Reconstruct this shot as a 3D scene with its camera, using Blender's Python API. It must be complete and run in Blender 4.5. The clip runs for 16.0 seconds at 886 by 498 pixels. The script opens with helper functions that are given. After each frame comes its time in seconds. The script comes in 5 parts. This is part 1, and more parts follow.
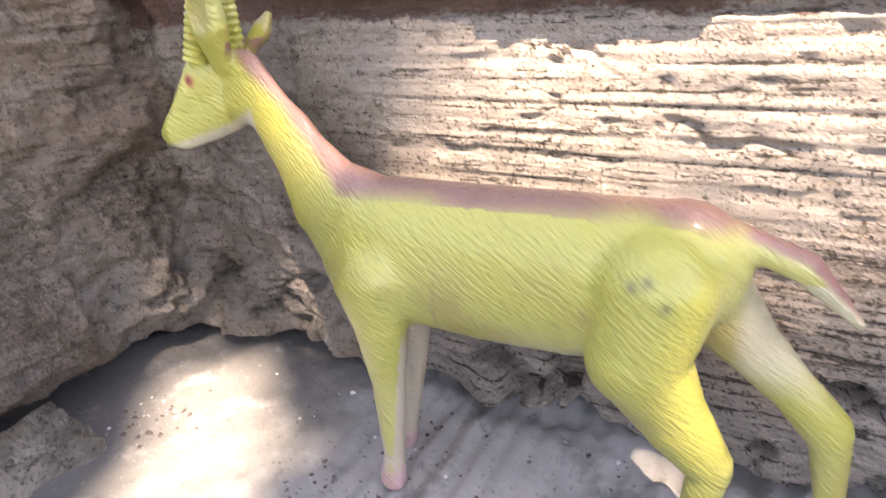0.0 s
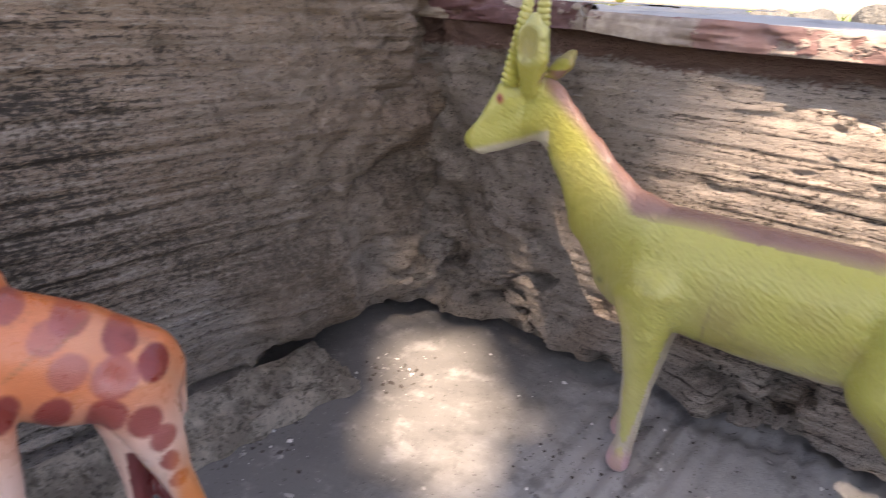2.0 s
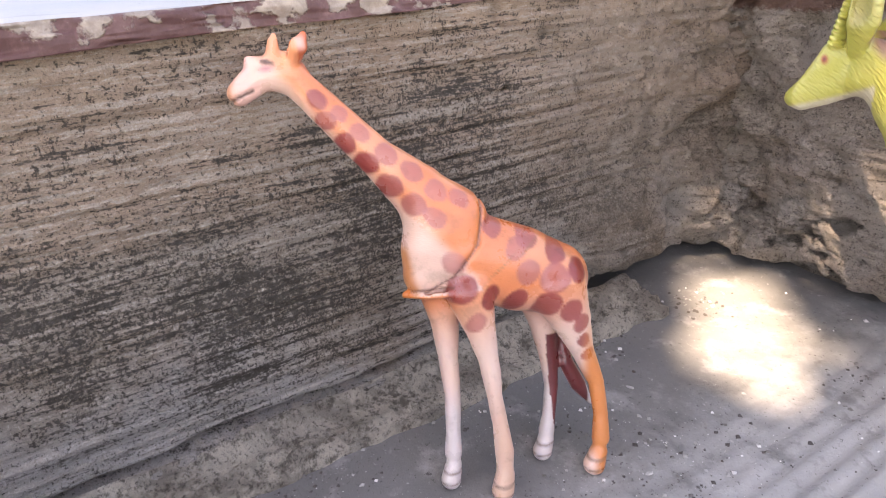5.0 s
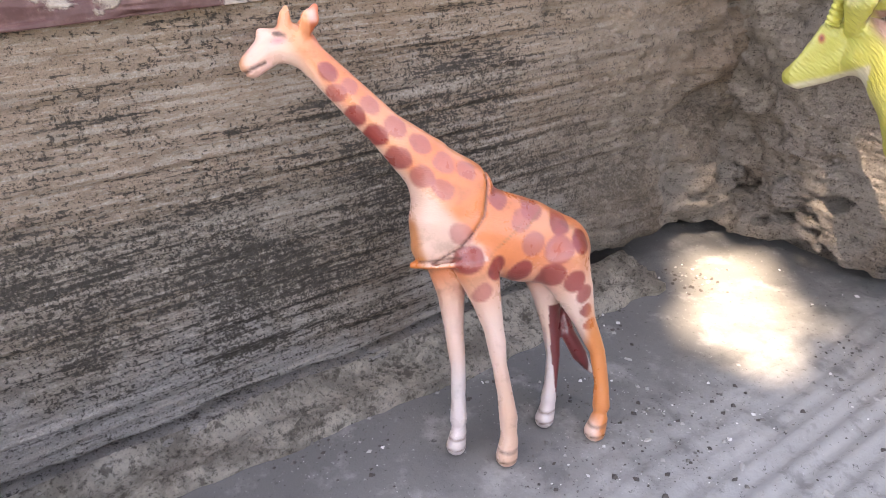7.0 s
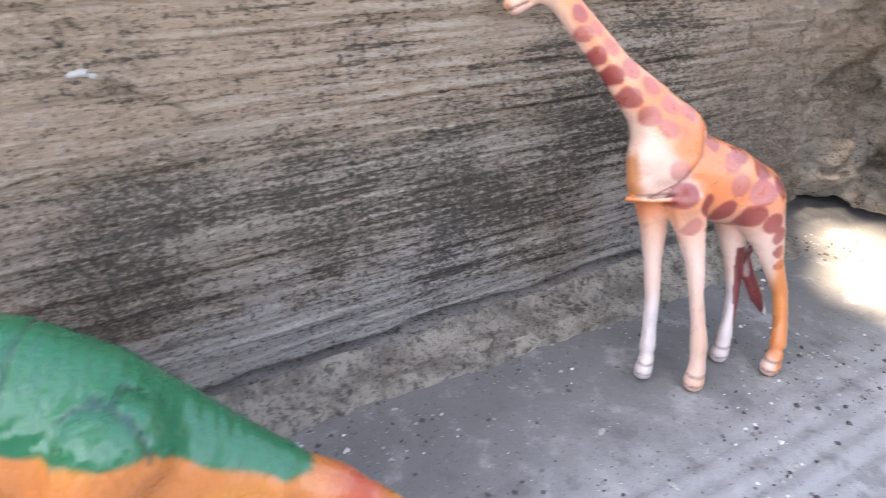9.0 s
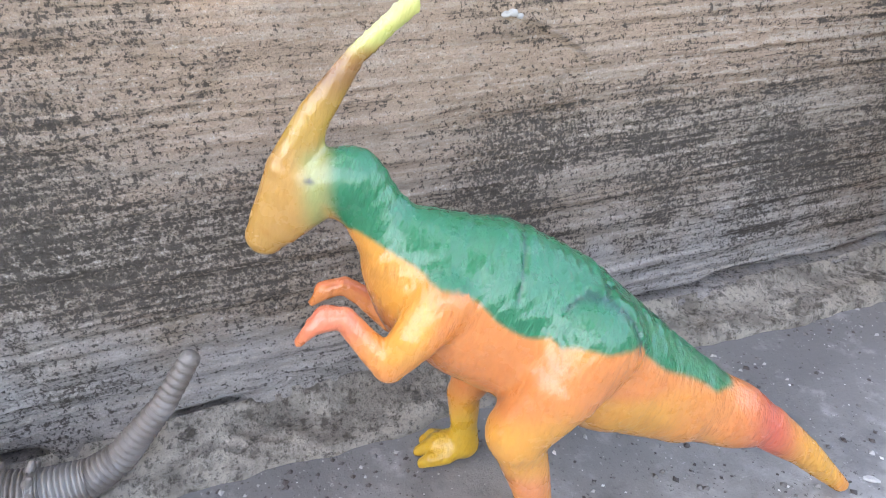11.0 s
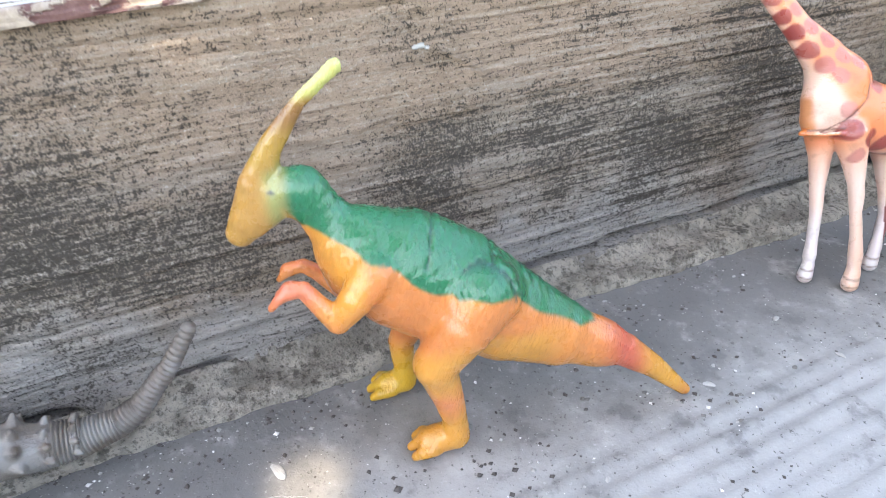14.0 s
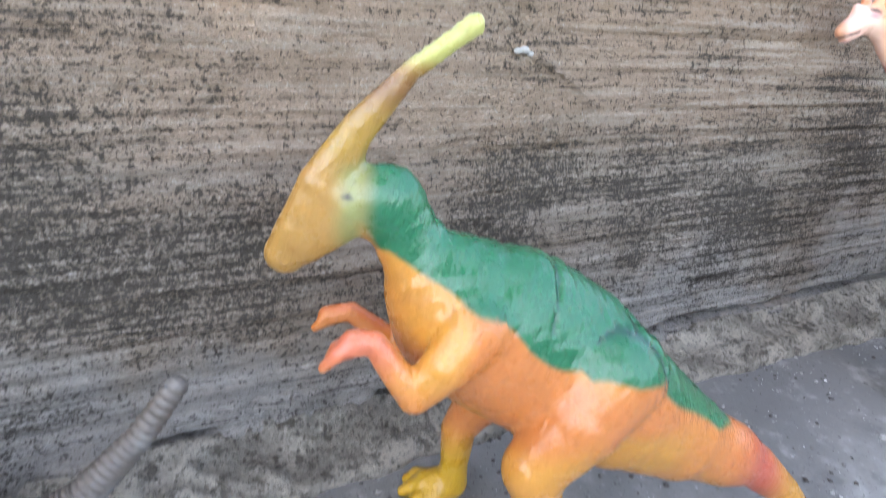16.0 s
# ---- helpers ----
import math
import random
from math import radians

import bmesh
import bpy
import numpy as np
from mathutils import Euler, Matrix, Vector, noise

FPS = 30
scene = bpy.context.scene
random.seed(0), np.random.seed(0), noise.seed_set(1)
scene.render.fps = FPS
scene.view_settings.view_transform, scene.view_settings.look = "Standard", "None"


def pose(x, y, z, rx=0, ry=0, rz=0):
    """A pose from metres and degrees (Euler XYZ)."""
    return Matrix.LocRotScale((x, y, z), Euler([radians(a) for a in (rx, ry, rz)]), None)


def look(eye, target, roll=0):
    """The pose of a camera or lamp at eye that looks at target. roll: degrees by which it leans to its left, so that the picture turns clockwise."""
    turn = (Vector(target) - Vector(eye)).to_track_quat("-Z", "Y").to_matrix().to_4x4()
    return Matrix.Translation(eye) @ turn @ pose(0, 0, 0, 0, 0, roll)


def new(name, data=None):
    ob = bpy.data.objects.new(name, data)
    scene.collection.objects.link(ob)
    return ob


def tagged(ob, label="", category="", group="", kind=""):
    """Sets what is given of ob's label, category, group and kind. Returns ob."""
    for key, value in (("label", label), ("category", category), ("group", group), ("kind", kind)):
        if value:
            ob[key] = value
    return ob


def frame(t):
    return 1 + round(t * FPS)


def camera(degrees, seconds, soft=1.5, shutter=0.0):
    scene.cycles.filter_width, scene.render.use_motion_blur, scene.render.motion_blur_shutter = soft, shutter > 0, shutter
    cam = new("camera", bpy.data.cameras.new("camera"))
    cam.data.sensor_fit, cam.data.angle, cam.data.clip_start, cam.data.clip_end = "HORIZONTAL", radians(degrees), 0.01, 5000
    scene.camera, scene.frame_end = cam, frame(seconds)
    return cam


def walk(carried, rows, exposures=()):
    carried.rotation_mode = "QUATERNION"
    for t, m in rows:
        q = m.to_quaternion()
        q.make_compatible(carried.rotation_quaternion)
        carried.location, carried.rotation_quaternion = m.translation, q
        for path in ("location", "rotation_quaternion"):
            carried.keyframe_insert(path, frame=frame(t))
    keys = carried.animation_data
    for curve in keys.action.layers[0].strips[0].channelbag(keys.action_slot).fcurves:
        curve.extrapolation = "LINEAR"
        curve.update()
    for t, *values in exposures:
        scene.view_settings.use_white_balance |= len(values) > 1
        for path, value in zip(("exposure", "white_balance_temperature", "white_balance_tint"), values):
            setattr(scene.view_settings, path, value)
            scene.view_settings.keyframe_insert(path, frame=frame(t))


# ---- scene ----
cam = camera(67.3, 16.0, soft=0.8, shutter=0.3)
PATH = [
    (0, (0.281, -0.18, 0.172), (-0.684, 1.404, -0.576), -3.8),
    (0.5, (0.263, -0.182, 0.199), (-0.71, 1.416, -0.509), -4.2),
    (1, (0.283, -0.205, 0.229), (-0.71, 1.391, -0.453), -1.7),
    (1.5, (0.274, -0.223, 0.205), (-0.783, 1.337, -0.464), 0.5),
    (2, (0.244, -0.256, 0.186), (-0.927, 1.197, -0.535), 3.2),
    (2.5, (0.224, -0.275, 0.194), (-1.091, 1.002, -0.604), 3.0),
    (3, (0.209, -0.299, 0.203), (-1.212, 0.825, -0.644), 1.2),
    (3.5, (0.212, -0.33, 0.235), (-1.291, 0.692, -0.6), -0.7),
    (4, (0.231, -0.336, 0.224), (-1.326, 0.603, -0.608), -2.0),
    (4.5, (0.244, -0.339, 0.219), (-1.317, 0.59, -0.616), -3.0),
    (5, (0.251, -0.348, 0.206), (-1.282, 0.618, -0.642), -2.9),
    (5.2, (0.253, -0.349, 0.205), (-1.273, 0.616, -0.655), -2.9),
    (7.3, (0.254, -0.359, 0.204), (-1.247, 0.613, -0.69), -2.4),
    (7.5, (0.255, -0.36, 0.205), (-1.252, 0.601, -0.693), -2.5),
    (8, (0.253, -0.364, 0.204), (-1.253, 0.593, -0.699), -2.3),
    (8.5, (0.246, -0.388, 0.204), (-1.249, 0.575, -0.711), -1.4),
    (9, (0.237, -0.447, 0.193), (-1.28, 0.484, -0.719), 0.5),
    (9.5, (0.224, -0.492, 0.193), (-1.366, 0.302, -0.724), 0.5),
    (10, (0.203, -0.519, 0.195), (-1.439, 0.161, -0.721), -0.8),
    (10.2, (0.211, -0.535, 0.188), (-1.462, 0.094, -0.71), -0.9),
    (12.3, (0.218, -0.546, 0.18), (-1.381, 0.094, -0.836), -2.0),
    (12.5, (0.226, -0.545, 0.197), (-1.377, 0.081, -0.822), -2.6),
    (13, (0.27, -0.555, 0.234), (-1.317, 0.058, -0.817), -4.0),
    (13.5, (0.282, -0.557, 0.231), (-1.292, 0.071, -0.83), -4.1),
    (14, (0.274, -0.551, 0.219), (-1.294, 0.152, -0.804), -3.1),
    (14.5, (0.271, -0.553, 0.194), (-1.26, 0.213, -0.841), 0.1),
    (15, (0.267, -0.559, 0.202), (-1.254, 0.238, -0.823), 3.2),
    (15.5, (0.231, -0.575, 0.163), (-1.298, 0.264, -0.816), 4.7),
    (16, (0.197, -0.575, 0.174), (-1.376, 0.362, -0.63), 6.0),
]
walk(cam, [(t, look(eye, target, roll)) for t, eye, target, roll in PATH], exposures=[(0.0, 2.3, 8300, 24), (0.5, 2.1, 8300, 24), (1.5, 1.68, 8400, 24), (2.0, 1.56, 8500, 26), (3.0, 2.18, 8900, 26), (5.0, 2.38, 9050, 25), (8.0, 2.47, 8700, 20), (10.0, 2.86, 8250, 17), (13.0, 2.98, 8400, 14), (14.5, 2.8, 8300, 12), (16.0, 2.72, 8000, 13)])

# ---- sky and sun: open shade under a tree, with sun through its gaps ----
SUN = Vector((0.30, -0.42, 0.86)).normalized()
world = bpy.data.worlds.new("sky")
scene.world = world
world.use_nodes = True
sky = world.node_tree.nodes.new("ShaderNodeTexSky")
sky.sky_type = "NISHITA"
sky.sun_disc = False
sky.sun_elevation = math.asin(SUN.z)
sky.sun_rotation = math.atan2(SUN.x, SUN.y)
world.node_tree.links.new(sky.outputs[0], world.node_tree.nodes["Background"].inputs[0])
world.node_tree.nodes["Background"].inputs[1].default_value = 0.15
sun = new("sun", bpy.data.lights.new("sun", "SUN"))
sun.data.energy, sun.data.angle, sun.data.color = 5.0, radians(0.6), (1.0, 0.95, 0.86)
sun.matrix_world = look(SUN * 20, (0, 0, 0))


# ---- small helpers ----
def hash3(i, j, k, seed):
    n = (i * 374761393 + j * 668265263 + k * 2147483647 + seed * 1274126177) & 0x7FFFFFFF
    n = ((n ^ (n >> 13)) * 1274126177) & 0x7FFFFFFF
    n = ((n ^ (n >> 16)) * 668265263) & 0x7FFFFFFF
    return ((n ^ (n >> 15)) & 0xFFFF) / 65535.0


def vnoise(x, y, z, seed=0):
    """Smooth value noise from 0 to 1 on arrays."""
    x, y, z = np.broadcast_arrays(np.asarray(x, float), np.asarray(y, float), np.asarray(z, float))
    i, j, k = np.floor(x).astype(np.int64), np.floor(y).astype(np.int64), np.floor(z).astype(np.int64)
    u, v, w = x - i, y - j, z - k
    u, v, w = (a * a * (3 - 2 * a) for a in (u, v, w))
    out = 0
    for a in (0, 1):
        for b in (0, 1):
            for c in (0, 1):
                out = out + hash3(i + a, j + b, k + c, seed) * (u if a else 1 - u) * (v if b else 1 - v) * (w if c else 1 - w)
    return out


def fbm(x, y, z, seed=0, octaves=4):
    out, amp, f = 0, 0.5, 1.0
    for o in range(octaves):
        out = out + amp * vnoise(x * f, y * f, z * f, seed + o)
        amp, f = amp * 0.5, f * 2.03
    return out


def step(a, b, x):
    t = np.clip((x - a) / (b - a), 0, 1)
    return t * t * (3 - 2 * t)


def mesh_object(name, verts, faces, material, smooth=True, paint=None, parent=None):
    me = bpy.data.meshes.new(name)
    verts, faces = np.asarray(verts, np.float32), np.asarray(faces, np.int32)
    me.vertices.add(len(verts))
    me.vertices.foreach_set("co", verts.ravel())
    n = faces.shape[1]
    me.loops.add(faces.size)
    me.loops.foreach_set("vertex_index", faces.ravel())
    me.polygons.add(len(faces))
    me.polygons.foreach_set("loop_start", np.arange(0, faces.size, n, dtype=np.int32))
    me.update(calc_edges=True)
    me.polygons.foreach_set("use_smooth", np.full(len(faces), smooth))
    if paint is not None:
        layer = me.color_attributes.new("paint", "FLOAT_COLOR", "POINT")
        layer.data.foreach_set("color", np.c_[paint, np.ones(len(verts))].astype(np.float32).ravel())
    me.materials.append(material)
    me.validate()
    ob = new(name, me)
    if parent:
        ob.parent = parent
    return ob


def part(name, bm, material, parent=None, smooth=True):
    me = bpy.data.meshes.new(name)
    bm.to_mesh(me)
    bm.free()
    for p in me.polygons:
        p.use_smooth = smooth
    me.materials.append(material)
    ob = new(name, me)
    if parent:
        ob.parent = parent
    return ob


def grid_faces(nu, nv):
    i = np.arange(nu * nv).reshape(nu, nv)
    return np.stack([i[:-1, :-1], i[1:, :-1], i[1:, 1:], i[:-1, 1:]], -1).reshape(-1, 4)


def sheet(name, fn, us, vs, material, flip=False):
    """A fine skin whose places fn(u, v) gives."""
    u, v = np.meshgrid(us, vs, indexing="ij")
    p = np.stack(fn(u, v), -1).reshape(-1, 3)
    f = grid_faces(len(us), len(vs))
    return mesh_object(name, p, f[:, ::-1] if flip else f, material)


# ---- materials ----
class Nodes:
    def __init__(self, name):
        self.mat = bpy.data.materials.new(name)
        self.mat.use_nodes = True
        self.tree = self.mat.node_tree
        self.bsdf = self.tree.nodes["Principled BSDF"]
        self.coord = self.add("ShaderNodeTexCoord").outputs["Object"]

    def add(self, kind):
        return self.tree.nodes.new(kind)

    def link(self, a, b):
        self.tree.links.new(a, b)

    def put(self, socket, value):
        if hasattr(value, "is_output"):
            self.link(value, socket)
        else:
            socket.default_value = value

    def noise(self, scale, detail=3.0, rough=0.55, stretch=None, vector=None):
        n = self.add("ShaderNodeTexNoise")
        n.inputs["Scale"].default_value, n.inputs["Detail"].default_value, n.inputs["Roughness"].default_value = scale, detail, rough
        v = vector or self.coord
        if stretch:
            m = self.add("ShaderNodeMapping")
            m.inputs["Scale"].default_value = stretch
            self.link(v, m.inputs[0])
            v = m.outputs[0]
        self.link(v, n.inputs["Vector"])
        return n.outputs["Fac"]

    def ramp(self, value, a, b, lo=0.0, hi=1.0):
        m = self.add("ShaderNodeMapRange")
        m.interpolation_type = "SMOOTHSTEP"
        self.put(m.inputs[0], value)
        for k, x in zip((1, 2, 3, 4), (a, b, lo, hi)):
            m.inputs[k].default_value = x
        return m.outputs[0]

    def math(self, op, a, b=0.0):
        m = self.add("ShaderNodeMath")
        m.operation = op
        self.put(m.inputs[0], a)
        self.put(m.inputs[1], b)
        return m.outputs[0]

    def mix(self, fac, a, b, how="MIX"):
        m = self.add("ShaderNodeMix")
        m.data_type, m.blend_type = "RGBA", how
        self.put(m.inputs[0], fac)
        for s, x in ((m.inputs[6], a), (m.inputs[7], b)):
            self.put(s, x if hasattr(x, "is_output") else (*x, 1.0))
        return m.outputs[2]

    def axis(self, k):
        s = self.add("ShaderNodeSeparateXYZ")
        self.link(self.coord, s.inputs[0])
        return s.outputs[k]

    def bump(self, height, strength, distance, before=None):
        b = self.add("ShaderNodeBump")
        b.inputs["Strength"].default_value, b.inputs["Distance"].default_value = strength, distance
        self.link(height, b.inputs["Height"])
        if before:
            self.link(before, b.inputs["Normal"])
        return b.outputs[0]

    def done(self, color, rough=0.8, normal=None, specular=0.5):
        self.put(self.bsdf.inputs["Base Color"], color if hasattr(color, "is_output") else (*color, 1.0))
        self.put(self.bsdf.inputs["Roughness"], rough)
        self.bsdf.inputs["Specular IOR Level"].default_value = specular
        if normal:
            self.link(normal, self.bsdf.inputs["Normal"])
        return self.mat


def concrete_wall(name, top, middle, foot, growth, stains, along, plain_from, plain_to, rib, worn=None, ledge_shade=None):
    """Board-marked concrete: straight ribs with dark crevices, black specks that thicken into stains, bald pale patches."""
    n = Nodes(name)
    a, z = n.axis(along), n.axis(2)
    big, mid = n.noise(7.0, 4.0, 0.6), n.noise(26.0, 5.0, 0.65)
    line, thread = n.noise(1.0, 1.5, 0.5, (9, 9, 360 * rib)), n.noise(1.0, 2.5, 0.6, (32, 32, 700 * rib))
    dash = n.noise(1.0, 3.5, 0.7, (190, 190, 760))
    specks, coarse, fine = n.noise(900.0, 3.0, 0.65), n.noise(330.0, 4.0, 0.7), n.noise(1500.0, 3.0, 0.7)
    # towards the corner the ribs are lost under blotched plaster
    place = n.math("ADD", a, n.math("MULTIPLY", n.math("SUBTRACT", big, 0.5), 0.12))
    ribbed = n.ramp(place, plain_from, plain_to, 1.0, 0.12)
    bald = n.math("SUBTRACT", 1.0, ribbed)
    if worn:
        ribbed = n.math("MULTIPLY", ribbed, n.ramp(place, worn - 0.06, worn + 0.06, 0.52, 1.0))
    # three tones by height, their limits ragged
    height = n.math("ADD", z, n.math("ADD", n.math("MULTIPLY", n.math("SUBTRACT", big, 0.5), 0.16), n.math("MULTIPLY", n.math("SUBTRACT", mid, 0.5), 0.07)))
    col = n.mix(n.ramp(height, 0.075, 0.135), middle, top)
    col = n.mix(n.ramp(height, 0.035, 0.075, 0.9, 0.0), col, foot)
    col = n.mix(n.ramp(n.noise(15.0, 4.0, 0.6), 0.53, 0.68, 0.0, 0.5), col, (0.29, 0.185, 0.115))
    col = n.mix(n.ramp(n.noise(1.0, 2.0, 0.5, (1.2, 1.2, 60)), 0.45, 0.65, 0.0, 0.35), col, (0.50, 0.43, 0.37))
    # how thick the growth stands
    m = n.math("ADD", n.math("MULTIPLY", n.math("SUBTRACT", mid, 0.5), 0.9), n.math("MULTIPLY", n.math("SUBTRACT", n.noise(11.0, 3.0, 0.6), 0.5), 1.5))
    m = n.math("ADD", m, n.ramp(n.math("ABSOLUTE", n.math("SUBTRACT", height, 0.088)), 0.0, 0.062, 0.16, -0.16))
    m = n.math("SUBTRACT", m, n.math("MULTIPLY", bald, 0.10))
    for ca, cz, ra, rz in stains:
        d = n.math("POWER", n.math("MULTIPLY", n.math("SUBTRACT", a, ca), 1 / ra), 2.0)
        d = n.math("ADD", d, n.math("POWER", n.math("MULTIPLY", n.math("SUBTRACT", z, cz), 1 / rz), 2.0))
        m = n.math("ADD", m, n.ramp(d, 0.0, 2.2, 0.17, 0.0))
    thick = n.ramp(m, -0.30, 0.50, 0.0, growth)
    # ribs: crests painted pale and crevices dark as relief shading, deeper under growth
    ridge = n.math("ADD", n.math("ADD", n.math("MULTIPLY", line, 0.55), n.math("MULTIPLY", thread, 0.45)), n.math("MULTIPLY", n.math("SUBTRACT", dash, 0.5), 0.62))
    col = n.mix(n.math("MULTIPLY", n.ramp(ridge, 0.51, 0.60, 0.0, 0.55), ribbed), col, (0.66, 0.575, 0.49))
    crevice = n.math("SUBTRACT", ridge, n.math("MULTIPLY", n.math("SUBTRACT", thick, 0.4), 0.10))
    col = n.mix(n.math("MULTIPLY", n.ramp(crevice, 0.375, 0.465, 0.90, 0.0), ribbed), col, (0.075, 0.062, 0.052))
    # specks, from single dots to a black crust
    grain = n.math("ADD", n.math("MULTIPLY", specks, 0.55), n.math("MULTIPLY", coarse, 0.45))
    grain = n.math("ADD", grain, n.math("MULTIPLY", n.math("SUBTRACT", ridge, 0.5), -0.25))
    black = n.math("ADD", grain, n.math("MULTIPLY", thick, 0.125))
    col = n.mix(n.ramp(black, 0.535, 0.635, 0.0, 0.88), col, (0.045, 0.038, 0.031))
    col = n.mix(n.math("MULTIPLY", thick, 0.45), col, (0.13, 0.11, 0.09))
    col = n.mix(n.ramp(grain, 0.34, 0.43, 0.6, 0.0), col, (0.68, 0.615, 0.54))
    # bald patch: brown blotches, darkened further for the shade in the corner
    col = n.mix(n.math("MULTIPLY", bald, n.ramp(big, 0.35, 0.65, 0.28, 0.66)), col, (0.22, 0.175, 0.135))
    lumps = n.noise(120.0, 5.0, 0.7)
    # low parts of the lumps painted dark, high parts pale, as relief shading
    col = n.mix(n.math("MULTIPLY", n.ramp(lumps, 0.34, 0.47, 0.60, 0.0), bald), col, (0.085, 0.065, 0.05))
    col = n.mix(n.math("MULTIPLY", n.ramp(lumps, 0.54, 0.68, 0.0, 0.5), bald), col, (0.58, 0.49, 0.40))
    col = n.mix(n.ramp(fine, 0.3, 0.7, 0.0, 0.22), col, (0.12, 0.11, 0.10))
    # maroon-brown strip under the ledge, also painting in the shade of its overhang
    if ledge_shade:
        edge = n.math("ADD", z, n.math("ADD", n.math("MULTIPLY", n.math("SUBTRACT", coarse, 0.5), 0.012), n.math("MULTIPLY", n.math("SUBTRACT", mid, 0.5), 0.014)))
        col = n.mix(n.ramp(edge, ledge_shade - 0.0015, ledge_shade + 0.0015, 0.0, 0.85), col, (0.20, 0.105, 0.08))
    b = n.bump(n.math("MULTIPLY", ridge, ribbed), 1.0, 0.0065)
    b = n.bump(grain, 1.0, 0.0040, b)
    b = n.bump(n.math("MULTIPLY", lumps, bald), 1.0, 0.008, b)
    b = n.bump(fine, 0.8, 0.0010, b)
    return n.done(col, 0.87, b, 0.22)


STAINS_A = ((-0.283, 0.067, 0.022, 0.014), (-0.235, 0.031, 0.020, 0.008), (-0.205, 0.115, 0.05, 0.035), (-0.456, 0.108, 0.028, 0.016), (-0.56, 0.085, 0.05, 0.022), (-0.40, 0.105, 0.035, 0.018))
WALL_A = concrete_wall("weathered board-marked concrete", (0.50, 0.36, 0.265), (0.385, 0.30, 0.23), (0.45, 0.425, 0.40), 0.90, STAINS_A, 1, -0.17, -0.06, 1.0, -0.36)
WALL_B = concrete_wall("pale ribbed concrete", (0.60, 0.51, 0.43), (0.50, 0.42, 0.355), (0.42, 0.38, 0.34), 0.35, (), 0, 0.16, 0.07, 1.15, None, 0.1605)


def mortar_material():
    n = Nodes("crumbled mortar")
    big, spots, fine = n.noise(40.0, 4.0, 0.7), n.noise(420.0, 5.0, 0.75), n.noise(900.0)
    col = n.mix(n.ramp(big, 0.4, 0.62), (0.66, 0.60, 0.51), (0.36, 0.32, 0.27))
    col = n.mix(n.ramp(spots, 0.50, 0.66, 0.0, 0.75), col, (0.075, 0.066, 0.056))
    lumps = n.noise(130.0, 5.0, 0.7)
    # hollows between the lumps painted dark, shade put into the colour
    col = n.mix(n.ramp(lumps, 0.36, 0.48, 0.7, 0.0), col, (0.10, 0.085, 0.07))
    b = n.bump(lumps, 1.0, 0.008)
    b = n.bump(spots, 1.0, 0.005, b)
    return n.done(col, 0.95, n.bump(fine, 0.6, 0.0006, b), 0.2)


def floor_material():
    n = Nodes("grey cement floor")
    big, mid, spots, fine = n.noise(9.0, 4.0, 0.6), n.noise(45.0, 5.0, 0.65), n.noise(350.0, 4.0, 0.75), n.noise(1100.0)
    col = n.mix(n.ramp(big, 0.35, 0.65), (0.205, 0.20, 0.19), (0.35, 0.34, 0.325))
    # darker towards the north end
    north_dark = n.ramp(n.math("ADD", n.axis(1), n.math("MULTIPLY", n.math("SUBTRACT", big, 0.5), 0.5)), -0.48, -0.30, 0.0, 0.6)
    col = n.mix(north_dark, col, (0.155, 0.155, 0.15))
    # darker along the foot of the west wall
    west_dark = n.ramp(n.math("ADD", n.axis(0), n.math("MULTIPLY", n.math("SUBTRACT", mid, 0.5), 0.06)), 0.045, 0.115, 0.62, 0.0)
    col = n.mix(west_dark, col, (0.125, 0.123, 0.12))
    # paler away from the west wall
    east_pale = n.ramp(n.math("ADD", n.axis(0), n.math("MULTIPLY", n.math("SUBTRACT", mid, 0.5), 0.12)), 0.075, 0.17, 0.0, 0.55)
    col = n.mix(east_pale, col, (0.47, 0.465, 0.455))
    col = n.mix(n.ramp(mid, 0.52, 0.70, 0.0, 0.45), col, (0.42, 0.41, 0.395))
    col = n.mix(n.ramp(mid, 0.34, 0.46, 0.55, 0.0), col, (0.13, 0.128, 0.127))
    col = n.mix(n.ramp(spots, 0.60, 0.70, 0.0, 0.8), col, (0.05, 0.047, 0.045))
    col = n.mix(n.ramp(spots, 0.30, 0.38, 0.5, 0.0), col, (0.50, 0.49, 0.48))
    b = n.bump(mid, 0.4, 0.002)
    b = n.bump(spots, 0.5, 0.0008, b)
    return n.done(col, n.ramp(mid, 0.3, 0.7, 0.6, 0.85), n.bump(fine, 0.4, 0.0004, b), 0.4)


def ledge_material():
    n = Nodes("pale blue whitewashed cement")
    big, mid, fine = n.noise(5.0, 4.0, 0.6), n.noise(28.0, 5.0, 0.65, (1.0, 0.5, 1.0)), n.noise(500.0, 4.0, 0.7)
    col = n.mix(n.ramp(big, 0.4, 0.62), (0.43, 0.445, 0.45), (0.53, 0.50, 0.46))
    col = n.mix(n.ramp(mid, 0.52, 0.68, 0.0, 0.7), col, (0.27, 0.27, 0.28))
    col = n.mix(n.ramp(fine, 0.6, 0.72, 0.0, 0.6), col, (0.16, 0.15, 0.15))
    b = n.bump(mid, 0.4, 0.003)
    return n.done(col, 0.75, n.bump(fine, 0.5, 0.0006, b), 0.35)


